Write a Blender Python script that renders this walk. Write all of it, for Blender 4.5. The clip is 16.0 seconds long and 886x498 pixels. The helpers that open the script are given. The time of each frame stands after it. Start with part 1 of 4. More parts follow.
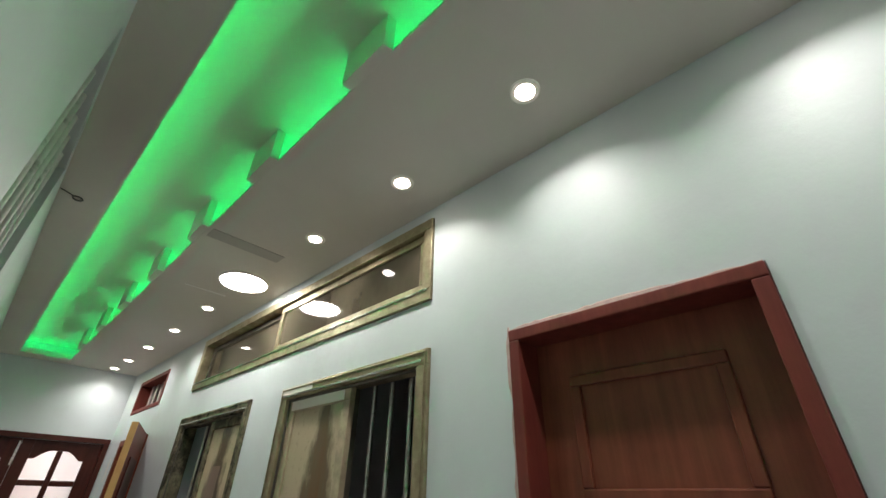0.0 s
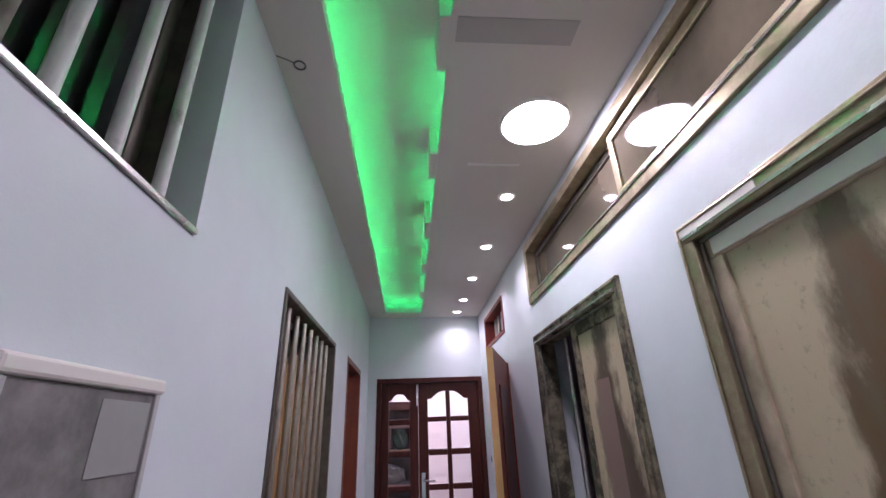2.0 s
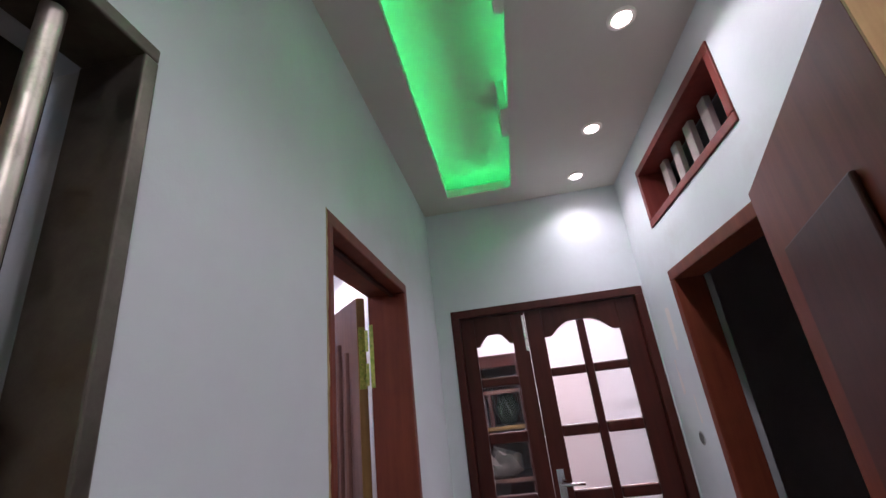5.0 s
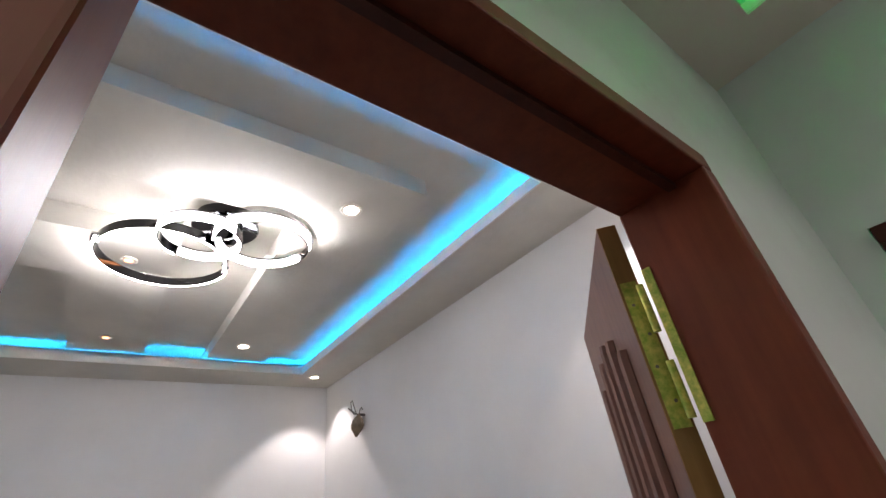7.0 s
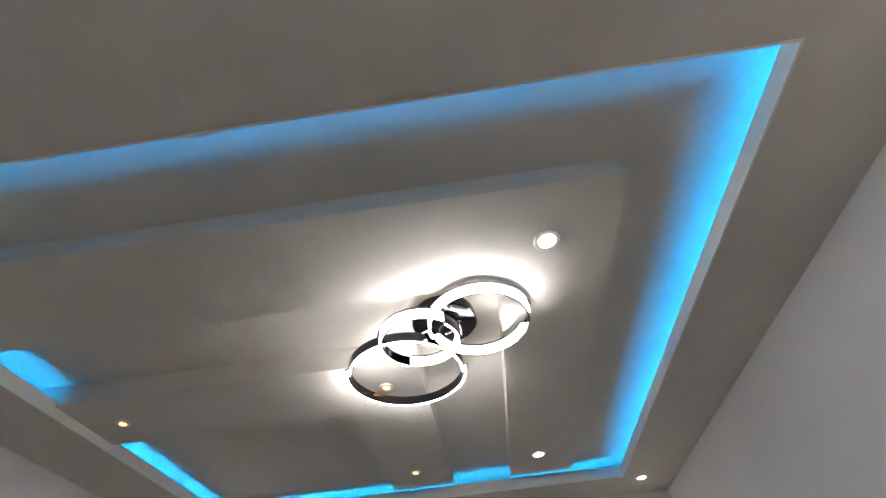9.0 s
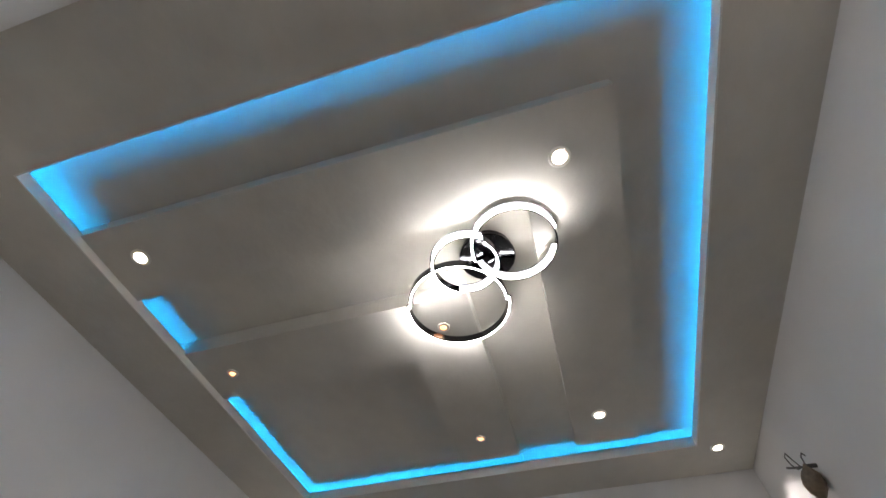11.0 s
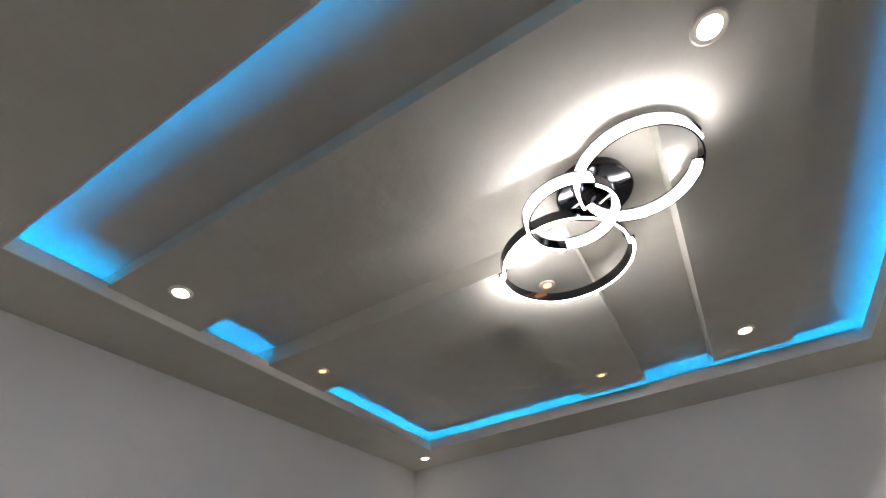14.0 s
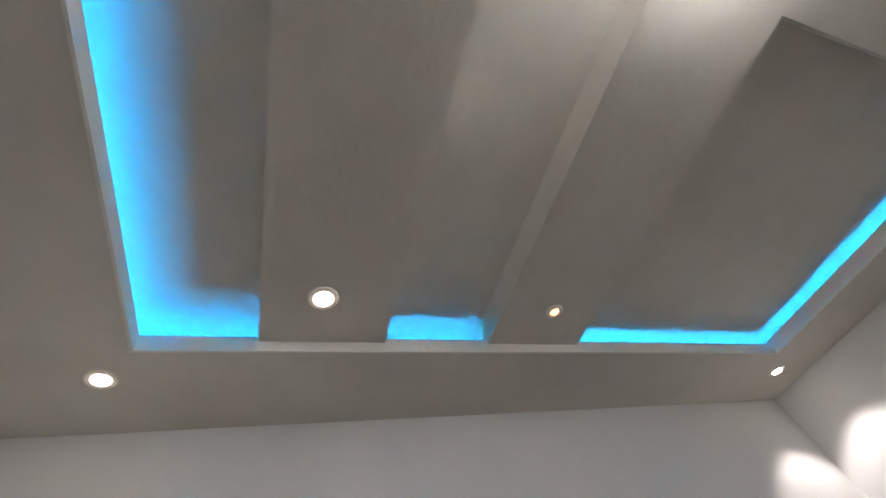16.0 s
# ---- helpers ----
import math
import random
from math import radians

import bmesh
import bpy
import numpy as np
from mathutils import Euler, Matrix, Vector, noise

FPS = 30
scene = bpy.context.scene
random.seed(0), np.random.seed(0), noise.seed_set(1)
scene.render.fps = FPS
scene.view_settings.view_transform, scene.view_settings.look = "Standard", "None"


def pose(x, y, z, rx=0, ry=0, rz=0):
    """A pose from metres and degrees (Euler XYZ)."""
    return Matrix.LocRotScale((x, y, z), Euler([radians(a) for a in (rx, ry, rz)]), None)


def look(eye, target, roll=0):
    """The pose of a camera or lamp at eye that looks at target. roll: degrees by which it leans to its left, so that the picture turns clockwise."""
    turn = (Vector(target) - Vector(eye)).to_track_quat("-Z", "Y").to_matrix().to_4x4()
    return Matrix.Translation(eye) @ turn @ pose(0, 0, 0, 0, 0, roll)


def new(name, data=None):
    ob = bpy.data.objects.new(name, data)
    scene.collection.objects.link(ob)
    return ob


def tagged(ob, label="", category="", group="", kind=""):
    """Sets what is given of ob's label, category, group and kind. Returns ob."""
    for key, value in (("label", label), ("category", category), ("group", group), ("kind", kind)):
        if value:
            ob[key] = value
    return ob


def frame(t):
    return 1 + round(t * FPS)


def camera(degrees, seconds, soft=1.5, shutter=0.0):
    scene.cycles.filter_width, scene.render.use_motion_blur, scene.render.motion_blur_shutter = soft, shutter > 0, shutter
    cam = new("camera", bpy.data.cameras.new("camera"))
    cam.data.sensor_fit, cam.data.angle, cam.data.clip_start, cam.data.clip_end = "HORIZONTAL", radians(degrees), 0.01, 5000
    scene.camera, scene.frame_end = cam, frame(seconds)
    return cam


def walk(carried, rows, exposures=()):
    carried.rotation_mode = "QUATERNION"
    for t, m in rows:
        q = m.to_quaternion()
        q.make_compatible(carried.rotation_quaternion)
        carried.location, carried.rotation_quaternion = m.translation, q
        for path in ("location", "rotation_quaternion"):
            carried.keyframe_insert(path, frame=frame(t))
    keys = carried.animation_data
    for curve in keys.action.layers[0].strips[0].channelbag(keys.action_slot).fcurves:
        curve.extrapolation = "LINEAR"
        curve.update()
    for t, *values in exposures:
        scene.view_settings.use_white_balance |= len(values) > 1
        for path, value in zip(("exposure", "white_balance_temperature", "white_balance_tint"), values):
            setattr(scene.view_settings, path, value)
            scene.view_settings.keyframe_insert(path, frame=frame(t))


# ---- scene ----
cam = camera(92.9, 16.0)
PATH = [
    (0, (0.126, 0.052, 1.614), (1.354, 1.247, 2.646), 1.2),
    (0.5, (0.258, 0.218, 1.626), (1.188, 1.71, 2.579), 0.1),
    (1, (0.385, 0.484, 1.644), (0.83, 2.243, 2.489), -1.3),
    (1.5, (0.427, 0.766, 1.594), (0.634, 2.584, 2.401), -1.5),
    (2, (0.426, 1.175, 1.61), (0.587, 3.008, 2.394), -2.3),
    (2.5, (0.452, 1.5, 1.606), (0.47, 3.344, 2.381), -2.2),
    (3, (0.384, 1.897, 1.578), (0.391, 3.743, 2.347), -3.4),
    (3.2, (0.362, 2.039, 1.589), (0.412, 3.885, 2.359), -4.5),
    (5.3, (0.409, 3.492, 1.597), (0.029, 5.328, 2.294), -7.1),
    (5.5, (0.377, 3.645, 1.607), (-0.12, 5.44, 2.338), -7.2),
    (6, (0.289, 3.934, 1.574), (-0.533, 5.519, 2.475), -5.8),
    (6.5, (0.195, 4.153, 1.632), (-0.764, 5.577, 2.657), -5.0),
    (7, (0.145, 4.256, 1.632), (-1.169, 5.351, 2.669), -8.0),
    (7.5, (0.104, 4.441, 1.685), (-1.514, 5.012, 2.714), -7.3),
    (8, (0.057, 4.484, 1.682), (-1.627, 4.698, 2.739), -10.1),
    (8.5, (-0.096, 4.523, 1.704), (-1.638, 4.505, 2.979), -8.0),
    (8.7, (-0.145, 4.557, 1.719), (-1.594, 4.523, 3.098), -6.8),
    (10.8, (-0.46, 4.642, 1.11), (-1.416, 4.372, 2.845), 2.2),
    (11, (-0.458, 4.622, 1.087), (-1.494, 4.298, 2.766), 1.3),
    (11.5, (-0.43, 4.604, 1.09), (-1.689, 4.208, 2.594), -2.5),
    (12, (-0.423, 4.59, 1.092), (-1.708, 4.257, 2.588), -4.2),
    (12.5, (-0.408, 4.551, 1.088), (-1.659, 4.12, 2.588), -3.4),
    (13, (-0.421, 4.526, 1.119), (-1.634, 4.028, 2.629), -3.1),
    (13.5, (-0.45, 4.49, 1.407), (-1.673, 3.923, 2.884), -2.7),
    (14, (-0.464, 4.466, 1.66), (-1.764, 3.775, 3.013), -4.2),
    (14.5, (-0.505, 4.43, 1.73), (-1.752, 3.593, 3.051), -9.3),
    (15, (-0.659, 4.209, 1.773), (-1.722, 3.259, 3.176), -19.6),
    (15.5, (-0.822, 4.001, 1.759), (-1.697, 2.974, 3.235), -24.1),
    (16, (-1.037, 3.796, 1.741), (-1.702, 2.735, 3.301), -20.9),
]
EXPOSURES = [(0, 1.2, 6500, 14), (0.5, 1.2, 5800, 44), (1, 1.32, 7400, 42), (1.5, 1.5, 6500, 14), (2, 1.35, 5800, 44), (2.5, 1.35, 7300, 38), (3, 1.4, 6600, 14),
             (5.5, 1.2, 6000, 38), (6, 1.2, 7200, 34), (6.5, 1.32, 6700, 18), (7.0, 1.08, 6800, 20), (7.5, 1.18, 6950, 18), (8.5, 0.64, 6850, 17), (11.0, 0.42, 6850, 16), (14, 0.36, 6850, 16), (15, 0.42, 6850, 16), (16, 0.8, 6900, 17)]
walk(cam, [(t, look(eye, target, roll)) for t, eye, target, roll in PATH], EXPOSURES)

# ---- light levels ----
SPOT_W = 0.95         # corridor downlights, watts
ROOM_SPOT_W = 13.0    # bedroom downlights
DIM_SPOT_W = 2.0      # bedroom downlights that glow weakly
LENS_GLOW = 14.0
PANEL_GLOW = 24.0     # round panel lamp
RING_GLOW = 32.0      # chandelier rings
GREEN_GLOW = 13.0     # corridor strip
CYAN_GLOW = 31.0      # bedroom strip

world = bpy.data.worlds.new("world")
scene.world = world
world.use_nodes = True
world.node_tree.nodes["Background"].inputs[0].default_value = (0.02, 0.022, 0.025, 1)
world.node_tree.nodes["Background"].inputs[1].default_value = 0.3


# ---- materials ----
def base_mat(name):
    m = bpy.data.materials.new(name)
    m.use_nodes = True
    nt = m.node_tree
    return m, nt, nt.nodes["Principled BSDF"]


def noise_node(nt, scale, detail=5, rough=0.55, stretch=(1, 1, 1)):
    tc = nt.nodes.new("ShaderNodeTexCoord")
    mp = nt.nodes.new("ShaderNodeMapping")
    mp.inputs["Scale"].default_value = stretch
    nz = nt.nodes.new("ShaderNodeTexNoise")
    nz.inputs["Scale"].default_value = scale
    nz.inputs["Detail"].default_value = detail
    nz.inputs["Roughness"].default_value = rough
    nt.links.new(tc.outputs["Object"], mp.inputs[0])
    nt.links.new(mp.outputs[0], nz.inputs["Vector"])
    return nz.outputs["Fac"]


def ramp(nt, fac, stops):
    r = nt.nodes.new("ShaderNodeValToRGB")
    while len(r.color_ramp.elements) < len(stops):
        r.color_ramp.elements.new(0.5)
    for e, (p, c) in zip(r.color_ramp.elements, stops):
        e.position, e.color = p, (*c, 1)
    nt.links.new(fac, r.inputs[0])
    return r.outputs[0]


def mix(nt, fac, a, b, mode="MIX"):
    x = nt.nodes.new("ShaderNodeMix")
    x.data_type, x.blend_type = "RGBA", mode
    for sock, v in ((x.inputs[0], fac), (x.inputs[6], a), (x.inputs[7], b)):
        if isinstance(v, (int, float)):
            sock.default_value = v
        elif isinstance(v, tuple):
            sock.default_value = (*v, 1)
        else:
            nt.links.new(v, sock)
    return x.outputs[2]


def bump(nt, bsdf, fac, strength, dist=0.002):
    b = nt.nodes.new("ShaderNodeBump")
    b.inputs["Strength"].default_value = strength
    b.inputs["Distance"].default_value = dist
    nt.links.new(fac, b.inputs["Height"])
    nt.links.new(b.outputs[0], bsdf.inputs["Normal"])


def paint(name, col, rough=0.6, vary=0.06, scale=3.0, relief=0.25, stain=None, wave=0.0):
    """Rolled paint: broad blotches, fine grain, a little relief."""
    m, nt, b = base_mat(name)
    big = noise_node(nt, scale, 6, 0.6)
    lo, hi = tuple(c * (1 - vary) for c in col), tuple(min(1, c * (1 + vary)) for c in col)
    c = ramp(nt, big, [(0.3, lo), (0.7, hi)])
    if stain:
        s = ramp(nt, noise_node(nt, scale * 0.6, 8, 0.7), [(0.58, (0, 0, 0)), (0.75, (1, 1, 1))])
        c = mix(nt, s, c, stain)
    nt.links.new(c, b.inputs["Base Color"])
    b.inputs["Roughness"].default_value = rough
    bump(nt, b, noise_node(nt, 180, 3), relief, 0.001)
    if wave:
        fine = [n for n in nt.nodes if n.bl_idname == "ShaderNodeBump"][0]
        broad = nt.nodes.new("ShaderNodeBump")
        broad.inputs["Strength"].default_value = 1.0
        broad.inputs["Distance"].default_value = wave
        nt.links.new(noise_node(nt, 5.5, 4, 0.55), broad.inputs["Height"])
        nt.links.new(broad.outputs[0], fine.inputs["Normal"])
    return m


def wood(name, dark, light, rough=0.4, grain=(1, 1, 0.06), scale=28.0):
    m, nt, b = base_mat(name)
    g = noise_node(nt, scale, 8, 0.65, grain)
    c = ramp(nt, g, [(0.3, dark), (0.7, light)])
    wear = ramp(nt, noise_node(nt, 5, 6, 0.7), [(0.35, tuple(v * 0.8 for v in dark)), (0.75, light)])
    nt.links.new(mix(nt, 0.35, c, wear), b.inputs["Base Color"])
    b.inputs["Specular IOR Level"].default_value = 0.32
    b.inputs["Roughness"].default_value = rough
    bump(nt, b, g, 0.2, 0.002)
    return m


def metal(name, col, rough=0.3, dirt=None, amount=(0.5, 0.65), scale=9.0):
    m, nt, b = base_mat(name)
    b.inputs["Metallic"].default_value = 1.0
    b.inputs["Roughness"].default_value = rough
    if dirt:
        d = ramp(nt, noise_node(nt, scale, 8, 0.7), [(amount[0], (0, 0, 0)), (amount[1], (1, 1, 1))])
        nt.links.new(mix(nt, d, col, dirt), b.inputs["Base Color"])
        inv = nt.nodes.new("ShaderNodeMapRange")
        inv.inputs[3].default_value, inv.inputs[4].default_value = 1.0, 0.15
        nt.links.new(d, inv.inputs[0])
        nt.links.new(inv.outputs[0], b.inputs["Metallic"])
        r2 = nt.nodes.new("ShaderNodeMapRange")
        r2.inputs[3].default_value, r2.inputs[4].default_value = rough, 0.7
        nt.links.new(d, r2.inputs[0])
        nt.links.new(r2.outputs[0], b.inputs["Roughness"])
    else:
        b.inputs["Base Color"].default_value = (*col, 1)
    return m


def glass(name, col, rough=0.02):
    m, nt, b = base_mat(name)
    b.inputs["Base Color"].default_value = (*col, 1)
    b.inputs["Transmission Weight"].default_value = 1.0
    b.inputs["Roughness"].default_value = rough
    b.inputs["IOR"].default_value = 1.45
    return m


def glow(name, col, strength):
    m, nt, b = base_mat(name)
    b.inputs["Base Color"].default_value = (*col, 1)
    b.inputs["Emission Color"].default_value = (*col, 1)
    b.inputs["Emission Strength"].default_value = strength
    return m


def dirty_panel(name, clean, smear, dark, centre, half, reflection=None):
    """Sash infill under torn film: cream ground, one big dark run down it, rusty smears inside the run."""
    m, nt, b = base_mat(name)
    tc = nt.nodes.new("ShaderNodeTexCoord")
    sep = nt.nodes.new("ShaderNodeSeparateXYZ")
    nt.links.new(tc.outputs["Object"], sep.inputs[0])
    def math_node(op, a, c):
        n = nt.nodes.new("ShaderNodeMath")
        n.operation = op
        for k, v in enumerate((a, c)):
            if isinstance(v, (int, float)):
                n.inputs[k].default_value = v
            else:
                nt.links.new(v, n.inputs[k])
        return n.outputs[0]
    off = math_node("ABSOLUTE", math_node("DIVIDE", math_node("SUBTRACT", sep.outputs[1], centre), half), 0)
    rag = math_node("MULTIPLY", noise_node(nt, 7, 7, 0.65, (1, 1, 0.45)), 1.7)
    top = math_node("MULTIPLY", math_node("SUBTRACT", sep.outputs[2], 1.62), 1.1)
    dist = math_node("ADD", math_node("ADD", off, rag), top)
    run = ramp(nt, math_node("MULTIPLY", dist, 0.5), [(0.63, (1, 1, 1)), (0.78, (0, 0, 0))])
    rust = ramp(nt, math_node("MULTIPLY", math_node("ADD", dist, noise_node(nt, 26, 6, 0.6, (1, 1, 0.12))), 0.4), [(0.5, (0.95, 0.95, 0.95)), (0.72, (0, 0, 0))])
    spots = ramp(nt, noise_node(nt, 34, 8, 0.75), [(0.56, (0, 0, 0)), (0.72, (0.6, 0.6, 0.6))])
    c = mix(nt, spots, mix(nt, run, clean, dark), dark)
    c = mix(nt, rust, c, smear)
    if reflection:   # a reflection painted in as a flat rectangle, ragged on one side
        y_lo, z_hi, col = reflection
        mirror_box = math_node("MULTIPLY", math_node("GREATER_THAN", sep.outputs[1], y_lo), math_node("LESS_THAN", sep.outputs[2], z_hi))
        c = mix(nt, math_node("MULTIPLY", mirror_box, run), c, col)
    nt.links.new(c, b.inputs["Base Color"])
    b.inputs["Roughness"].default_value = 0.35
    bump(nt, b, noise_node(nt, 30, 5), 0.15, 0.002)
    return m


def dusty_glass(name, dust, share):
    m, nt, b = base_mat(name)
    d = ramp(nt, noise_node(nt, 2.6, 7, 0.6, (1, 1, 0.8)), [(0.3, tuple(v * 0.45 for v in dust)), (0.72, dust)])
    nt.links.new(d, b.inputs["Base Color"])
    b.inputs["Transmission Weight"].default_value = share
    b.inputs["Roughness"].default_value = 0.06
    b.inputs["IOR"].default_value = 1.6
    return m


WALL = paint("corridor_paint", (0.66, 0.72, 0.73), 0.5, 0.05, 2.2, stain=(0.6, 0.64, 0.63), wave=0.003)
ROOM_WALL = paint("bedroom_paint", (0.74, 0.74, 0.74), 0.55, 0.04, 2.0)
CEIL = paint("ceiling_paint", (0.66, 0.625, 0.56), 0.7, 0.03, 1.6, 0.08, wave=0.005)
ROOM_CEIL = paint("gypsum_paint", (0.64, 0.61, 0.55), 0.55, 0.06, 3.5, 0.06, wave=0.008)
LIP_PAINT = paint("lip_paint", (0.78, 0.76, 0.71), 0.6, 0.03, 6, 0.15)
PATCH = paint("darker_strip", (0.47, 0.45, 0.41), 0.8, 0.05, 8, 0.3)
PATCH_PALE = paint("pale_patch", (0.8, 0.78, 0.74), 0.8, 0.05, 8, 0.3)
PINK_WALL = paint("pink_wall", (0.82, 0.72, 0.69), 0.6, 0.03, 2)
# Darker grey: the gloom of the unlit rooms is partly in this colour.
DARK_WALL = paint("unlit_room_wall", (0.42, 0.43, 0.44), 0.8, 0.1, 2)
FLOOR = paint("floor_bounce", (0.27, 0.255, 0.23), 0.25, 0.06, 4, 0.1)
MAHOGANY = wood("mahogany_frame", (0.13, 0.026, 0.011), (0.23, 0.052, 0.022), 0.48)
# Base colour lowered to offset too strong light on the end door.
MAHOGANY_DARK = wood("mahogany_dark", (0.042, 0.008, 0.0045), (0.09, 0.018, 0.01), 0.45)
# Raised base colour carries the stronger light on the near door.
MAHOGANY_LIT = wood("mahogany_lit", (0.14, 0.034, 0.018), (0.28, 0.085, 0.045), 0.38)
RED_PRIMER = wood("red_primer", (0.14, 0.025, 0.018), (0.24, 0.05, 0.035), 0.55)
LEAF_BROWN = wood("leaf_brown", (0.13, 0.06, 0.045), (0.24, 0.12, 0.09), 0.45)
RAW_WOOD = wood("raw_wood", (0.44, 0.25, 0.09), (0.68, 0.43, 0.18), 0.6)
RAW_EDGE = wood("raw_edge", (0.22, 0.12, 0.035), (0.36, 0.21, 0.07), 0.6)
PALE_WOOD = wood("pale_wood", (0.5, 0.35, 0.19), (0.74, 0.56, 0.35), 0.6)
DARK_BACK = wood("dark_back", (0.03, 0.024, 0.018), (0.09, 0.07, 0.05), 0.6)
ALU = metal("dusty_aluminium", (0.46, 0.4, 0.26), 0.34, (0.24, 0.2, 0.115), (0.42, 0.7))
ALU_STAINED = metal("stained_aluminium", (0.36, 0.32, 0.21), 0.38, (0.045, 0.04, 0.024), (0.38, 0.56), 8)
ALU_DARK = metal("dull_aluminium", (0.2, 0.185, 0.15), 0.4, (0.09, 0.08, 0.06), (0.4, 0.7))
ALU_BRIGHT = metal("bright_aluminium", (0.7, 0.68, 0.63), 0.25, (0.4, 0.37, 0.3), (0.55, 0.75))
BAR_PAINT = metal("grey_bar", (0.62, 0.62, 0.58), 0.42, (0.3, 0.29, 0.24), (0.5, 0.68), 22)
PIPE = metal("dirty_pipe", (0.55, 0.52, 0.44), 0.4, (0.24, 0.21, 0.15), (0.52, 0.78), 16)
PEELED = paint("peeling_white_paint", (0.66, 0.66, 0.63), 0.5, 0.12, 14, 0.4, stain=(0.16, 0.15, 0.13))
CHROME = metal("chrome", (0.75, 0.75, 0.76), 0.08)
BLACK_CHROME = metal("black_chrome", (0.07, 0.07, 0.075), 0.12)
BRASS = metal("brass", (0.66, 0.6, 0.16), 0.4, (0.25, 0.37, 0.05), (0.35, 0.6), 60)
GLASS_DARK = glass("tinted_glass", (0.3, 0.3, 0.3), 0.03)
GLASS_CLEAR = glass("clear_glass", (0.93, 0.92, 0.92), 0.02)
GLASS_FROST = glass("frosted_pink_glass", (0.97, 0.9, 0.88), 0.45)
SASH_ONE = dirty_panel("smeared_cream", (0.5, 0.42, 0.28), (0.17, 0.085, 0.03), (0.15, 0.12, 0.07), 1.8, 0.17)
# Last tuple: mauve reflection in the pane, put into the colour.
SASH_TWO = dirty_panel("smeared_film", (0.48, 0.4, 0.26), (0.1, 0.07, 0.04), (0.075, 0.056, 0.03), 2.86, 0.2, (2.838, 1.772, (0.22, 0.155, 0.12)))
FILM_FRAME = paint("film_covered_frame", (0.46, 0.38, 0.26), 0.4, 0.3, 14, 0.2)
BOX_INSIDE = paint("box_inside", (0.2, 0.19, 0.18), 0.5, 0.45, 18, 0.1)
BOX_PARTS = paint("box_parts", (0.11, 0.105, 0.1), 0.5, 0.3, 18, 0.1)
GLASS_DUSTY = dusty_glass("dusty_glass", (0.24, 0.205, 0.14), 0.35)
WHITE_PLASTIC = paint("white_plastic", (0.82, 0.79, 0.72), 0.35, 0.02, 10, 0.05)
GREY_PLASTIC = paint("grey_plastic", (0.34, 0.34, 0.325), 0.4, 0.05, 20, 0.05)
GREY_LIGHT = paint("pale_grey_plastic", (0.5, 0.5, 0.48), 0.3, 0.05, 20, 0.05)
GREY_PALE = paint("pale_plastic_body", (0.62, 0.62, 0.6), 0.4, 0.05, 20, 0.05)
DARK_PLASTIC = paint("dark_plastic", (0.09, 0.09, 0.09), 0.4, 0.05, 20, 0.05)
POD_BROWN = paint("brown_wrap", (0.2, 0.15, 0.1), 0.6, 0.35, 25, 0.5)
GREEN_CLOTH = paint("green_cloth", (0.011, 0.022, 0.008), 0.9, 0.25, 20, 0.5)
GREY_CLOTH = paint("grey_cloth", (0.07, 0.055, 0.055), 0.9, 0.2, 20, 0.5)
SACK = paint("crumpled_plastic", (0.15, 0.125, 0.105), 0.45, 0.25, 16, 0.5, wave=0.01)
PALE_SLAT = paint("dusty_slat", (0.46, 0.4, 0.37), 0.7, 0.15, 14, 0.3)
WIRE = paint("grey_wire", (0.1, 0.095, 0.09), 0.5, 0.1, 30, 0.1)
LENS = glow("lens_glow", (1.0, 0.93, 0.82), LENS_GLOW)
LENS_WARM = glow("lens_warm_glow", (1.0, 0.42, 0.18), 3.0)
PANEL = glow("panel_glow", (1.0, 0.97, 0.92), PANEL_GLOW)
PANEL_FAR = glow("far_panel_glow", (1.0, 0.96, 0.92), 42.0)
RING = glow("ring_glow", (0.94, 0.98, 1.0), RING_GLOW)
GREEN = glow("green_strip_glow", (0.0, 1.0, 0.2), GREEN_GLOW)
CYAN = glow("cyan_strip_glow", (0.0, 0.385, 1.0), CYAN_GLOW)


# ---- building helpers ----
def box(bm, x0, x1, y0, y1, z0, z1, bevel=0.0):
    vs = [bm.verts.new((x, y, z)) for x in (x0, x1) for y in (y0, y1) for z in (z0, z1)]
    fs = []
    for q in ((0, 1, 3, 2), (4, 6, 7, 5), (0, 4, 5, 1), (2, 3, 7, 6), (0, 2, 6, 4), (1, 5, 7, 3)):
        fs.append(bm.faces.new([vs[i] for i in q]))
    if bevel:
        es = list({e for f in fs for e in f.edges})
        bmesh.ops.bevel(bm, geom=es, offset=bevel, segments=2, affect="EDGES", profile=0.5)
    return bm


def boxed(*dims, bevel=0.0):
    return box(bmesh.new(), *dims, bevel=bevel)


def prism(bm, pts, axis, a0, a1):
    """A polygon pts pushed from a0 to a1 along axis; pts run over the other two axes in order."""
    def at(p, a):
        return {"x": (a, p[0], p[1]), "y": (p[0], a, p[1]), "z": (p[0], p[1], a)}[axis]
    lo, hi = [bm.verts.new(at(p, a0)) for p in pts], [bm.verts.new(at(p, a1)) for p in pts]
    bm.faces.new(lo[::-1]), bm.faces.new(hi)
    n = len(pts)
    for i in range(n):
        bm.faces.new((lo[i], lo[(i + 1) % n], hi[(i + 1) % n], hi[i]))
    bmesh.ops.recalc_face_normals(bm, faces=bm.faces)
    return bm


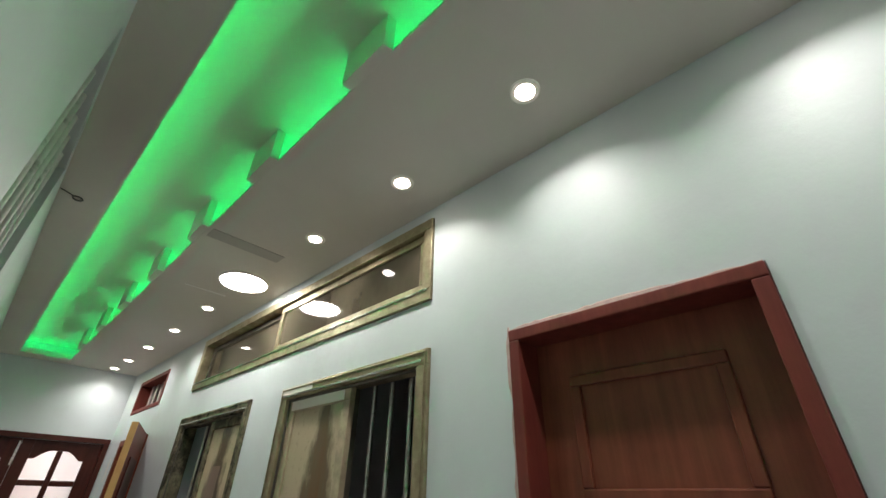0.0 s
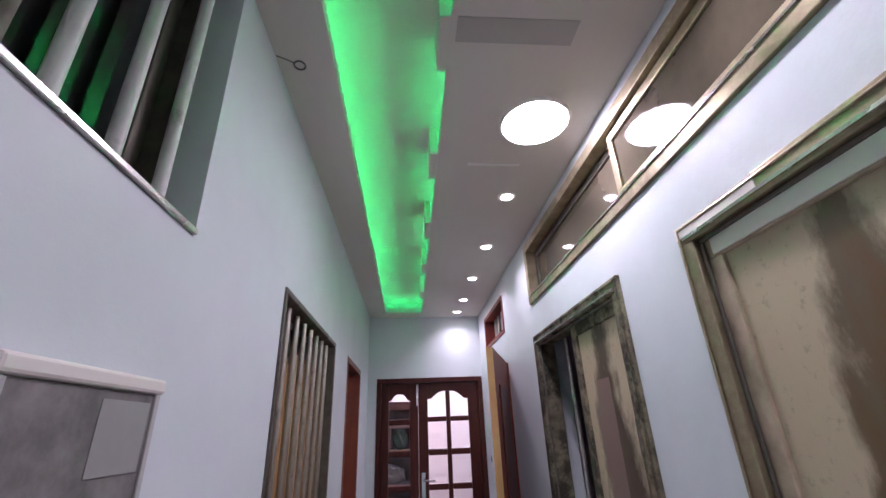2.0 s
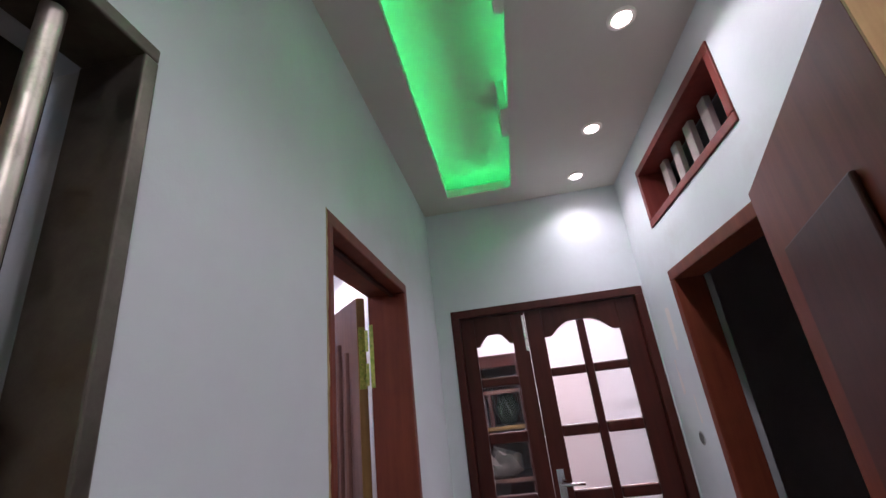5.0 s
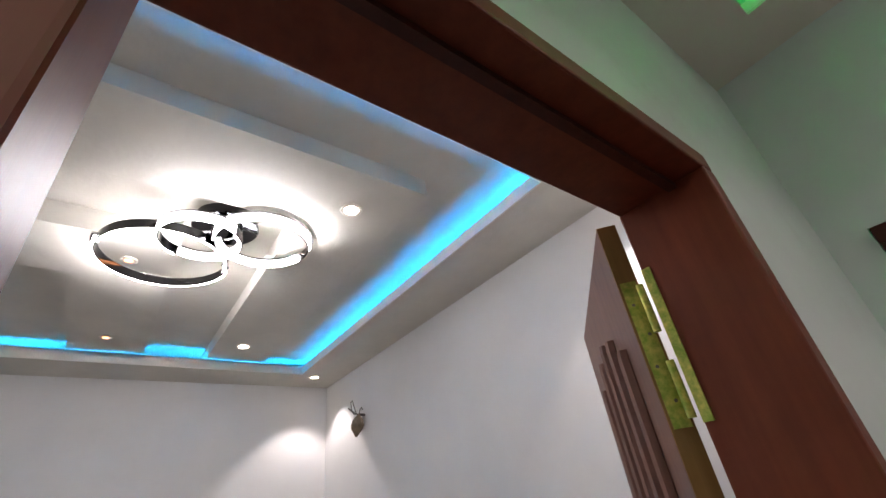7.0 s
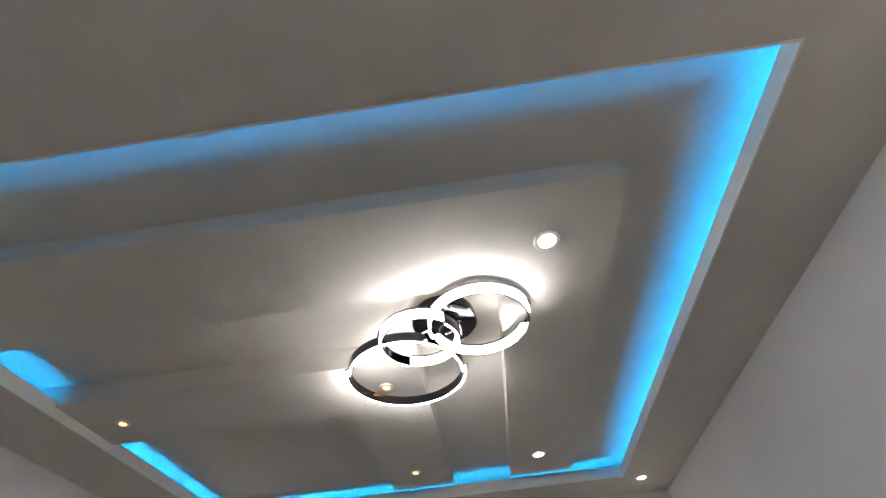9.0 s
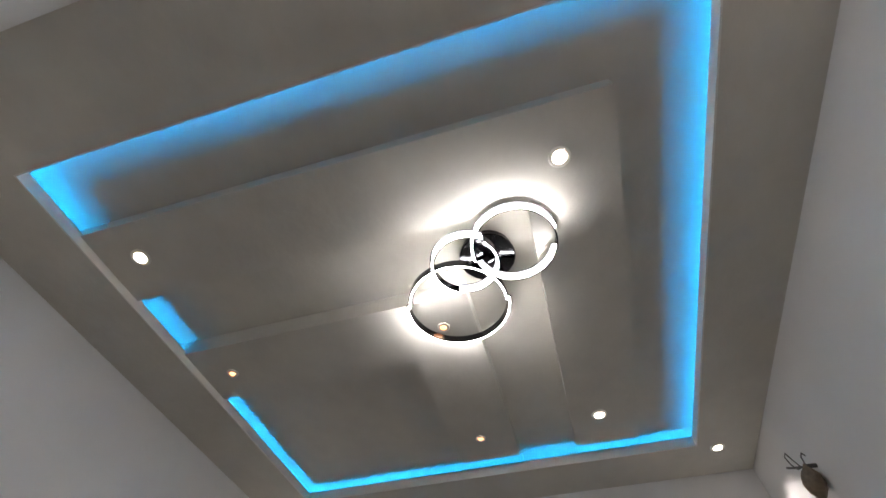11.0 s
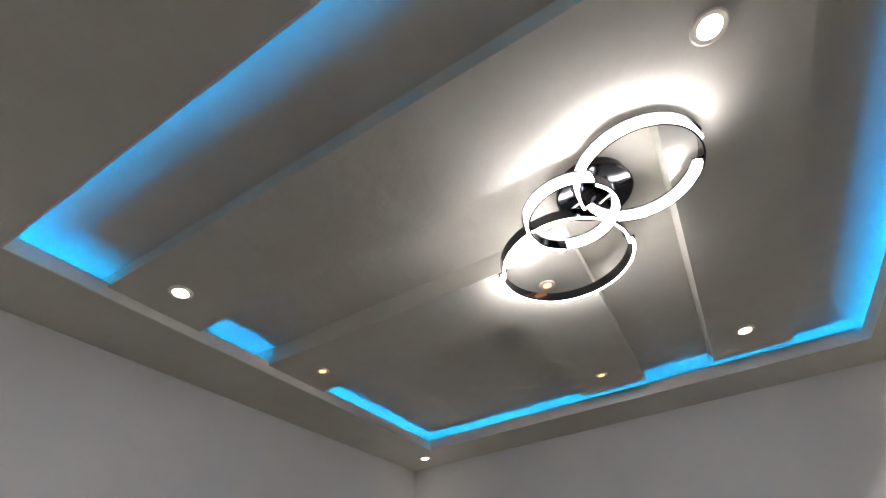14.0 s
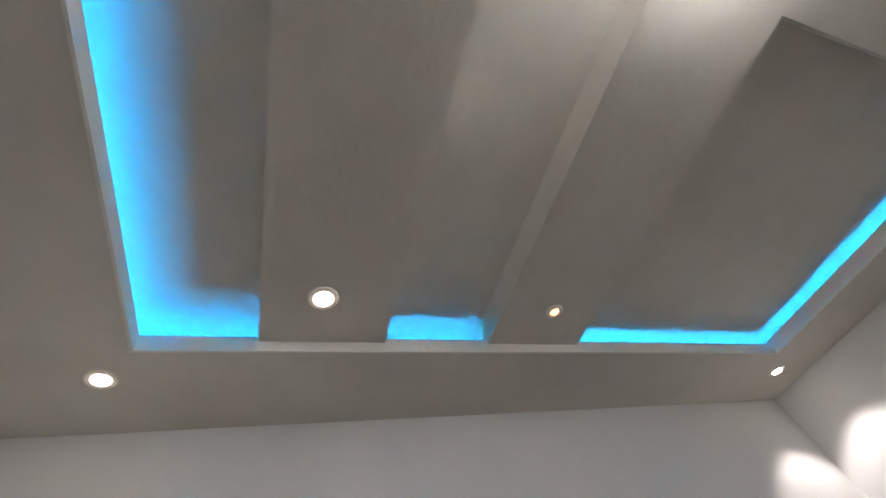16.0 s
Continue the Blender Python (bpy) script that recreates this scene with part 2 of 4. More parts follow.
def lathe(bm, profile, seg=28, cx=0.0, cy=0.0):
    rings = [[bm.verts.new((cx + r * math.cos(2 * math.pi * i / seg), cy + r * math.sin(2 * math.pi * i / seg), z)) for i in range(seg)] for r, z in profile]
    for a, b in zip(rings, rings[1:]):
        for i in range(seg):
            bm.faces.new((a[i], a[(i + 1) % seg], b[(i + 1) % seg], b[i]))
    for r in (rings[0], rings[-1]):
        bm.faces.new(r)
    bmesh.ops.recalc_face_normals(bm, faces=bm.faces)
    return bm


def tube(bm, pts, r, seg=10):
    """A round bar along a line of points."""
    pts = [Vector(p) for p in pts]
    rings = []
    for i, p in enumerate(pts):
        d = (pts[min(i + 1, len(pts) - 1)] - pts[max(i - 1, 0)]).normalized()
        u = d.orthogonal().normalized() if not rings else (rings[-1][1] - d * rings[-1][1].dot(d)).normalized()
        v = d.cross(u)
        rings.append(([bm.verts.new(p + r * (math.cos(2 * math.pi * k / seg) * u + math.sin(2 * math.pi * k / seg) * v)) for k in range(seg)], u))
    for (a, _), (b, _) in zip(rings, rings[1:]):
        for k in range(seg):
            bm.faces.new((a[k], a[(k + 1) % seg], b[(k + 1) % seg], b[k]))
    bm.faces.new(rings[0][0][::-1]), bm.faces.new(rings[-1][0])
    bmesh.ops.recalc_face_normals(bm, faces=bm.faces)
    return bm


def mesh_object(name, bm, material, smooth=False):
    me = bpy.data.meshes.new(name)
    bm.normal_update()
    bm.to_mesh(me)
    bm.free()
    me.materials.append(material)
    if smooth:
        for p in me.polygons:
            p.use_smooth = True
        me.set_sharp_from_angle(angle=radians(40))
    return new(name, me)


def part(name, bm, material, parent, label="", smooth=False):
    ob = mesh_object(name, bm, material, smooth)
    ob.parent = parent
    ob.matrix_parent_inverse = Matrix.Identity(4)
    return tagged(ob, label) if label else ob


def thing(name, label, category, group="", at=(0, 0, 0), kind=""):
    ob = new(name)
    ob.location = at
    ob.empty_display_size = 0.05
    return tagged(ob, label, category, group, kind)


def structure(name, bm, material, label, category, smooth=False):
    return tagged(mesh_object(name, bm, material, smooth), label, category, kind="structure")


def wall_bm(axis, a0, a1, lo, hi, z0, z1, holes):
    """A wall between a0 and a1 across axis, from lo to hi along it, with rectangular holes (lo, hi, z0, z1) through it."""
    us = sorted({lo, hi, *[h[0] for h in holes], *[h[1] for h in holes]})
    zs = sorted({z0, z1, *[h[2] for h in holes], *[h[3] for h in holes]})
    def solid(i, j):
        if not (0 <= i < len(us) - 1 and 0 <= j < len(zs) - 1):
            return False
        u, z = (us[i] + us[i + 1]) / 2, (zs[j] + zs[j + 1]) / 2
        return not any(h[0] < u < h[1] and h[2] < z < h[3] for h in holes)
    bm, made = bmesh.new(), {}
    def v(a, u, z):
        key = (round(a, 5), round(u, 5), round(z, 5))
        if key not in made:
            made[key] = bm.verts.new((a, u, z) if axis == "x" else (u, a, z) if axis == "y" else (u, z, a))
        return made[key]
    for i in range(len(us) - 1):
        for j in range(len(zs) - 1):
            if not solid(i, j):
                continue
            u0, u1, w0, w1 = us[i], us[i + 1], zs[j], zs[j + 1]
            bm.faces.new((v(a0, u0, w0), v(a0, u0, w1), v(a0, u1, w1), v(a0, u1, w0)))
            bm.faces.new((v(a1, u0, w0), v(a1, u1, w0), v(a1, u1, w1), v(a1, u0, w1)))
            if not solid(i - 1, j): bm.faces.new((v(a0, u0, w0), v(a1, u0, w0), v(a1, u0, w1), v(a0, u0, w1)))
            if not solid(i + 1, j): bm.faces.new((v(a0, u1, w0), v(a0, u1, w1), v(a1, u1, w1), v(a1, u1, w0)))
            if not solid(i, j - 1): bm.faces.new((v(a0, u0, w0), v(a0, u1, w0), v(a1, u1, w0), v(a1, u0, w0)))
            if not solid(i, j + 1): bm.faces.new((v(a0, u0, w1), v(a1, u0, w1), v(a1, u1, w1), v(a0, u1, w1)))
    bmesh.ops.recalc_face_normals(bm, faces=bm.faces)
    return bm


def area_spot(name, x, y, z, watts, angle, blend, col):
    li = bpy.data.lights.new(name, "SPOT")
    li.energy, li.spot_size, li.spot_blend, li.color, li.shadow_soft_size = watts, radians(angle), blend, col, 0.03
    ob = new(name, li)
    ob.location = (x, y, z)
    return ob


def disc_lamp(name, x, y, z, watts, size, col):
    li = bpy.data.lights.new(name, "AREA")
    li.shape, li.size, li.energy, li.color, li.spread = "DISK", size, watts, col, radians(128)
    ob = new(name, li)
    ob.location = (x, y, z)
    return ob


# ---- setting: floor, walls, ceilings ----
H = 2.735                      # underside of the corridor ceiling
XR = 1.18                      # right wall of the corridor
YE = 5.695                     # end wall of the corridor
T = 0.17
RX0, RX1, RY0, RY1 = -3.755, -T, 2.28, 5.845   # bedroom
HOLE = (-3.376, -0.624, 2.683, 5.468)          # opening in the bedroom ceiling
RECESS = 2.84
HB = 2.715                     # underside of the bedroom border
DEEP = 2.862

# The floor stays out of view; its tone sets the bounce light.
structure("floor", boxed(-4.0, 3.3, -1.5, 7.8, -0.12, 0.0), FLOOR, "plain floor out of view running through the house, toned for bounce light", "floor")
# Added slab, out of view, keeps the shell closed to light.
structure("roof_slab", boxed(-4.0, 3.3, -1.5, 7.8, 2.97, 3.1), DARK_WALL, "unseen grey slab closing the shell above the false ceilings", "ceiling")

structure("wall_left", wall_bm("x", -T, 0, -1.5, 7.8, 0, 2.97,
          [(1.13, 1.968, 1.98, 2.688), (2.597, 3.645, 0.9, 2.083), (4.182, 4.99, 0, 2.1)]), WALL,
          "pale blue-grey painted corridor wall with two barred windows", "wall")
structure("wall_right", wall_bm("x", XR, XR + T, -1.5, 7.8, 0, 2.97,
          [(0.1, 0.78, 0, 2.078), (1.128, 2.192, 0.9, 2.1), (2.56, 3.668, 0.9, 2.1), (1.13, 3.67, 2.29, 2.68),
           (4.45, 5.285, 0, 2.062), (4.45, 5.32, 2.29, 2.605)]), WALL,
          "pale blue-grey painted corridor wall with doors and windows", "wall")
structure("wall_end", wall_bm("y", YE, YE + T, 0, XR, 0, 2.97, [(0.09, 1.172, 0, 2.1)]), WALL,
          "pale painted wall at the end of the corridor", "wall")
structure("wall_behind", boxed(0, XR, -1.5, -1.35, 0, 2.97), WALL, "pale painted wall closing the corridor", "wall")

structure("wall_bedroom_south", wall_bm("y", RY0 - 0.15, RY0, -4.0, RX1, 0, 2.97, [(-2.96, -2.118, 0, 2.088)]), ROOM_WALL,
          "white painted bedroom wall with a dark door", "wall")
structure("wall_bedroom_north", boxed(-4.0, RX1, RY1, RY1 + 0.15, 0, 2.97), ROOM_WALL, "white painted bedroom wall", "wall")
structure("wall_bedroom_west", boxed(-4.0, RX0, RY0, RY1, 0, 2.97), ROOM_WALL, "white painted bedroom wall washed by downlights", "wall")
structure("wall_bedroom_lining", wall_bm("x", RX1 - 0.004, RX1, RY0, RY1, 0, 2.97, [(2.597, 3.645, 0.9, 2.083), (4.182, 4.99, 0, 2.1)]), ROOM_WALL,
          "white painted bedroom side of the corridor wall", "wall")
# Outer walls added to close off the unlit rooms.
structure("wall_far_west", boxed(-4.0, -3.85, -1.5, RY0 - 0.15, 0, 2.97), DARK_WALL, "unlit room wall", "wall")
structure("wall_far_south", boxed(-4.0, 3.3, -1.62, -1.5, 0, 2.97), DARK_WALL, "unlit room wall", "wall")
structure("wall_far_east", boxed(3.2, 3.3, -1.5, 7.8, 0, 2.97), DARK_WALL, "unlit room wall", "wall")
structure("wall_end_room_north", boxed(-4.0, 3.3, 7.7, 7.8, 0, 2.97), PINK_WALL, "pinkish white wall of the lit end room", "wall")
structure("wall_end_room_west", boxed(-0.9, -0.8, RY1 + 0.15, 7.7, 0, 2.97), PINK_WALL, "pinkish white wall of the lit end room", "wall")

# corridor ceiling: lower sheet with a long slot, upper sheet above it
SLOT = (0.182, 0.556, -0.9, 5.488)
structure("ceiling_corridor", wall_bm("z", H, H + 0.0095, 0, XR, -1.35, YE, [SLOT]), CEIL,
          "beige-grey gypsum ceiling with a long light slot", "ceiling")
structure("ceiling_corridor_upper", boxed(0, XR, -1.35, YE, 2.885, 2.91), CEIL, "upper gypsum sheet above the light slot", "ceiling")
bm = bmesh.new()
for k in range(-2, 7):
    y = 0.69 + 0.68 * k
    box(bm, 0.522, 0.5555, y, y + 0.205, H + 0.0004, 2.8845)
structure("ceiling_spacers", bm, CEIL, "row of upright gypsum spacers inside the light slot", "trim")
bm = bmesh.new()
box(bm, SLOT[0] - 0.004, SLOT[0], -0.9, 5.488, H + 0.001, H + 0.05)
box(bm, SLOT[0], SLOT[1], 5.4885, 5.4925, H + 0.001, H + 0.05)
structure("slot_trim", bm, LIP_PAINT, "thin white lip along the light slot", "trim")

# bedroom ceiling: border sheet, recessed field, two nested L-shaped drop plates
structure("ceiling_bedroom", wall_bm("z", HB, H + 0.0095, RX0, RX1 - 0.004, RY0, RY1, [HOLE]), ROOM_CEIL,
          "beige-grey gypsum border around a recessed tray ceiling", "ceiling")
bm = wall_bm("z", RECESS, RECESS + 0.02, RX0, RX1 - 0.004, RY0, RY1, [(-1.772, -1.367, RY0 + 0.02, 4.722), (RX0 + 0.02, -1.772, 4.338, 4.722)])
structure("ceiling_bedroom_recess", bm, ROOM_CEIL, "recessed field of the tray ceiling", "ceiling")
structure("ceiling_bedroom_channel", boxed(RX0, RX1 - 0.004, RY0, RY1, DEEP, DEEP + 0.02), ROOM_CEIL, "deepest field of the tray ceiling between the plates", "ceiling")
PZ = 2.755
X_END = -3.245
for o, i, oy, iy, nm in ((-0.955, -1.367, 5.126, 4.722, "outer"), (-1.772, -2.182, 4.338, 3.935, "inner")):
    bm = bmesh.new()
    prism(bm, [(o, RY0 + 0.05), (o, oy), (X_END, oy), (X_END, iy), (i, iy), (i, RY0 + 0.05)], "z", PZ, RECESS - 0.0005)
    structure("ceiling_plate_" + nm, bm, ROOM_CEIL, nm + " L-shaped dropped gypsum plate of the tray ceiling", "ceiling")
x0, x1, y0, y1 = HOLE
bm = wall_bm("z", HB - 0.001, H + 0.038, x0 - 0.006, x1 + 0.006, y0 - 0.006, y1 + 0.006, [(x0 + 0.002, x1 - 0.002, y0 + 0.002, y1 - 0.002)])
structure("tray_trim", bm, LIP_PAINT, "white plaster lip around the tray ceiling", "trim")

bm = bmesh.new()   # fins added unseen behind the lip to trim the cyan glow, along the west side and the inner part of the south side
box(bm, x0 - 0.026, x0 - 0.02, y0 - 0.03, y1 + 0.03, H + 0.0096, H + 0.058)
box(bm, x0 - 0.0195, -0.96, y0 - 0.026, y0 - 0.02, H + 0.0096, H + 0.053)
structure("glow_cutoff_fin", bm, LIP_PAINT, "low white upright fin added unseen behind the tray lip to cut the strip glow", "trim")


def light_strip(name, dims, material, label, group):
    t = thing(name, label, "light strip", group)
    x0, x1, y0, y1, z = dims
    part("tape", boxed(x0, x1, y0, y1, z, z + 0.003), WHITE_PLASTIC, t)
    dx, dy = (0.003, 0.0) if x1 - x0 < y1 - y0 else (0.0, 0.003)
    part("diodes", boxed(x0 + dx, x1 - dx, y0 + dy, y1 - dy, z + 0.0035, z + 0.007), material, t, "glowing diodes")
    return t


ZS = H + 0.0097
S = 0.05
light_strip("led_strip", (x0 - S - 0.014, x0 - S, y0 - S, y1 + S, ZS), CYAN, "cyan LED strip hidden behind the tray ceiling lip", "cyan cove strips")
light_strip("led_strip", (x1 + S, x1 + S + 0.014, y0 - S, y1 + S, ZS), CYAN, "cyan LED strip hidden behind the tray ceiling lip", "cyan cove strips")
light_strip("led_strip", (x0 - S, x1 + S, y0 - S - 0.014, y0 - S, ZS), CYAN, "cyan LED strip hidden behind the tray ceiling lip", "cyan cove strips")
light_strip("led_strip", (x0 - S, x1 + S, y1 + S, y1 + S + 0.014, ZS), CYAN, "cyan LED strip hidden behind the tray ceiling lip", "cyan cove strips")
ZC = H + 0.0097
light_strip("led_strip", (SLOT[0] - 0.07, SLOT[0] - 0.056, -0.8, 5.45, ZC), GREEN, "green LED strip hidden beside the corridor slot", "green slot strips")
light_strip("led_strip", (SLOT[1] + 0.07, SLOT[1] + 0.084, -0.8, 5.45, ZC), GREEN, "green LED strip hidden beside the corridor slot", "green slot strips")
light_strip("led_strip", (SLOT[0], SLOT[1], SLOT[3] + 0.06, SLOT[3] + 0.074, ZC), GREEN, "green LED strip hidden beyond the corridor slot's end", "green slot strips")


# ---- lamps ----
def downlight(x, y, z, lens, label, group, watts, angle, col, r=0.035):
    d = thing("downlight", label, "downlight", group, (x, y, z))
    bm = lathe(bmesh.new(), [(r + 0.0005, -0.001), (r + 0.002, -0.005), (r + 0.014, -0.006), (r + 0.018, -0.003), (r + 0.018, 0.0)], 28)
    part("trim_ring", bm, WHITE_PLASTIC, d, smooth=True)
    part("lens", lathe(bmesh.new(), [(r, -0.0008), (r, -0.0055), (r * 0.8, -0.0075)], 28), lens, d, "glowing lens", smooth=True)
    if angle > 140:
        disc_lamp("downlight_lamp", x, y, z - 0.012, watts, r * 1.6, col)
    else:
        area_spot("downlight_lamp", x, y, z - 0.035, watts, angle, 1.0 if angle > 95 else 0.32, col)
    return d


for x, y in ((0.93, -0.8), (0.93, -0.16), (0.932, 0.489), (0.966, 1.11), (0.96, 1.757), (0.947, 3.099), (0.948, 3.768), (0.943, 4.42), (0.943, 5.04), (0.926, 5.493)):
    downlight(x, y, H, LENS, "small round white recessed downlight, lit, in the corridor ceiling", "corridor downlights", SPOT_W, 142, (1, 0.96, 0.9), 0.03)
for x, y in ((-1.136, 2.882), (-1.184, 4.888), (-2.943, 4.897)):
    downlight(x, y, PZ, LENS, "small round white recessed downlight, lit, in the outer ceiling plate", "bedroom plate downlights", ROOM_SPOT_W * 0.12, 130, (1, 0.93, 0.85), 0.029)
for x, y in ((-1.985, 2.867), (-1.967, 4.163), (-2.994, 4.122)):
    downlight(x, y, PZ, LENS_WARM, "small round recessed downlight glowing weak orange in the inner ceiling plate", "bedroom dim downlights", DIM_SPOT_W, 100, (1, 0.75, 0.5), 0.016)
for x, y in ((-3.508, 2.546), (-3.43, 5.6), (-0.534, 2.559), (-0.5, 5.62)):
    downlight(x, y, HB, LENS, "small round white recessed downlight, lit, in the ceiling border", "bedroom border downlights", ROOM_SPOT_W * 0.85, 94, (1, 0.96, 0.92), 0.026)

p = thing("panel_lamp", "large round flush LED panel lamp, lit, in the corridor ceiling", "ceiling lamp", at=(0.934, 2.505, H))
part("rim", lathe(bmesh.new(), [(0.13, -0.001), (0.131, -0.012), (0.139, -0.012), (0.142, -0.006), (0.142, 0.0)], 48), WHITE_PLASTIC, p, smooth=True)
part("diffuser", lathe(bmesh.new(), [(0.1295, -0.001), (0.1295, -0.0115), (0.12, -0.013)], 48), PANEL, p, "glowing white diffuser", smooth=True)

# Added lamp above the sight lines, brightening the end room behind its panes.
p = thing("panel_lamp", "round white ceiling lamp added out of view to light the end room", "ceiling lamp", at=(0.7, 6.75, 2.97))
part("rim", lathe(bmesh.new(), [(0.2, -0.001), (0.2, -0.03), (0.215, -0.03), (0.215, 0.0)], 32), WHITE_PLASTIC, p, smooth=True)
part("diffuser", lathe(bmesh.new(), [(0.199, -0.001), (0.199, -0.028), (0.19, -0.031)], 32), PANEL_FAR, p, "glowing white diffuser", smooth=True)


def arc_band(bm, r0, r1, z0, z1, a0, a1, seg=64):
    n = max(6, int(seg * abs(a1 - a0) / 360))
    rows = []
    for k in range(n + 1):
        a = radians(a0 + (a1 - a0) * k / n)
        c, s = math.cos(a), math.sin(a)
        rows.append([bm.verts.new((r * c, r * s, z)) for r, z in ((r0, z0), (r1, z0), (r1, z1), (r0, z1))])
    for a, b in zip(rows, rows[1:]):
        for k in range(4):
            bm.faces.new((a[k], a[(k + 1) % 4], b[(k + 1) % 4], b[k]))
    if abs(a1 - a0) < 359:
        bm.faces.new(rows[0]), bm.faces.new(rows[-1][::-1])
    bmesh.ops.remove_doubles(bm, verts=bm.verts, dist=1e-6)
    bmesh.ops.recalc_face_normals(bm, faces=bm.faces)
    return bm


CX, CY = -1.632, 4.486
ch = thing("ring_chandelier", "modern chandelier of three overlapping glowing rings on a black round plate", "chandelier", at=(CX, CY, RECESS))
part("ceiling_plate", lathe(bmesh.new(), [(0.13, DEEP - RECESS), (0.13, -0.006), (0.136, -0.01), (0.138, -0.024), (0.132, -0.03)], 48), BLACK_CHROME, ch, "black mirror-finish round plate", smooth=True)
for cx, cy, z, r, out, inn in ((-1.526, 4.629, 2.716, 0.192, (-100, 75), (108, 252)), (-1.555, 4.394, 2.692, 0.155, (-150, 40), (47, 206)), (-1.797, 4.291, 2.714, 0.2505, (97, 280), (-78, 95))):
    zz = z - RECESS
    ring = part("ring", arc_band(bmesh.new(), r - 0.006, r, zz - 0.02, zz + 0.02, 0, 360, 72), BLACK_CHROME, ch, "dark chrome band", smooth=True)
    ring.location = (cx - CX, cy - CY, 0)
    part("light_tube", arc_band(bmesh.new(), r + 0.0004, r + 0.007, zz - 0.0205, zz + 0.012, *out, 72), RING, ring, "glowing white acrylic arc", smooth=True)
    part("light_tube", arc_band(bmesh.new(), r - 0.013, r - 0.0064, zz - 0.0205, zz + 0.012, *inn, 72), RING, ring, "glowing white acrylic arc", smooth=True)
    # Added overhangs keep the arcs' upward light off the nearby plates.
    part("glow_shield", arc_band(bmesh.new(), r + 0.0004, r + 0.016, zz + 0.0125, zz + 0.0195, *out, 72), BLACK_CHROME, ring)
    part("glow_shield", arc_band(bmesh.new(), r - 0.022, r - 0.0064, zz + 0.0125, zz + 0.0195, *inn, 72), BLACK_CHROME, ring)
for dx, dy, lx, ly, z in ((0.02, 0.06, 0.02, 0.0, 2.745), (0.06, -0.06, 0.03, -0.2, 2.715), (-0.07, -0.03, -0.06, 0.01, 2.745)):
    part("stem", tube(bmesh.new(), [(dx, dy, -0.03), (dx, dy, z - RECESS + 0.03), (lx, ly, z - RECESS)], 0.005), CHROME, ch, "chrome stem", smooth=True)
    part("screw", lathe(bmesh.new(), [(0.008, -0.034), (0.008, -0.04), (0.004, -0.043)], 12, dx, dy), CHROME, ch, smooth=True)


# ---- doors ----
def door_frame(name, axis, face, back, lo, hi, top, w, material, label, w1=0):
    """A lining in a wall: two jambs and a head, from face to back across axis."""
    f = thing(name, label, "door frame", kind="structure")
    a, b = min(face, back), max(face, back)
    def b3(u0, u1, z0, z1):
        return boxed(a, b, u0, u1, z0, z1, bevel=0.004) if axis == "x" else boxed(u0, u1, a, b, z0, z1, bevel=0.004)
    part("jamb", b3(lo, lo + (w1 or w), 0, top - w), material, f)
    part("jamb", b3(hi - w, hi, 0, top - w), material, f)
    part("head", b3(lo, hi, top - w, top), material, f)
    return f


# near right door, closed
f = door_frame("door_frame_1", "x", XR - 0.012, XR + 0.12, 0.102, 0.778, 2.076, 0.036, RED_PRIMER, "roughly painted dark red door frame")
d = thing("door_1", "closed dark mahogany panelled door", "door", kind="structure")
X0 = XR + 0.075
part("slab", boxed(X0 + 0.012, X0 + 0.044, 0.14, 0.74, 0.01, 2.038), MAHOGANY_LIT, d)
for z0, z1 in ((0.2, 0.85), (1.0, 1.5), (1.62, 1.93)):
    for u0, u1, w0, w1 in ((0.24, 0.64, z0, z0 + 0.03), (0.24, 0.64, z1 - 0.03, z1), (0.24, 0.27, z0 + 0.03, z1 - 0.03), (0.61, 0.64, z0 + 0.03, z1 - 0.03)):
        part("moulding", boxed(X0, X0 + 0.0115, u0, u1, w0, w1, bevel=0.004), MAHOGANY_LIT, d)
    if z1 < 1.6:
        part("raised_panel", boxed(X0 + 0.002, X0 + 0.0115, 0.31, 0.57, z0 + 0.07, z1 - 0.07, bevel=0.006), MAHOGANY_LIT, d)

# far right door, leaf swung out towards the corridor
door_frame("door_frame_2", "x", XR - 0.01, XR + 0.12, 4.452, 5.283, 2.06, 0.05, MAHOGANY, "dark red wooden door frame")
d = thing("door_2", "open mahogany door with a raw timber edge, swung into the corridor", "door", at=(1.15, 4.455, 0), kind="structure")
ang = math.atan2(3.73 - 4.455, 0.905 - 1.15)
d.rotation_euler = (0, 0, ang)
part("slab", boxed(0.0, 0.755, -0.02, 0.02, 0.01, 2.055), MAHOGANY, d)
part("edge_strip", boxed(0.756, 0.762, -0.02, 0.02, 0.01, 2.055), RAW_WOOD, d, "unpainted timber edge")
for side in (-1, 1):
    for z0, z1 in ((0.25, 0.85), (1.05, 1.85)):
        part("raised_panel", boxed(0.16, 0.6, side * 0.026 - 0.005, side * 0.026 + 0.005, z0, z1, bevel=0.004), MAHOGANY_DARK, d)
part("door_handle", tube(bmesh.new(), [(0.7, -0.02, 1.02), (0.7, -0.06, 1.02), (0.6, -0.06, 1.02)], 0.009), CHROME, d, "chrome lever", smooth=True)

# red fanlight above the far right door
w = thing("window_5", "red wooden fanlight frame with pale slats", "window", kind="structure")
for nm, dims in (("frame_bottom", (4.452, 5.318, 2.292, 2.327)), ("frame_top", (4.452, 5.318, 2.568, 2.603)), ("frame_side", (4.452, 4.487, 2.328, 2.567)), ("frame_side", (5.283, 5.318, 2.328, 2.567))):
    part(nm, boxed(XR - 0.006, XR + 0.13, *dims, bevel=0.003), RED_PRIMER, w)
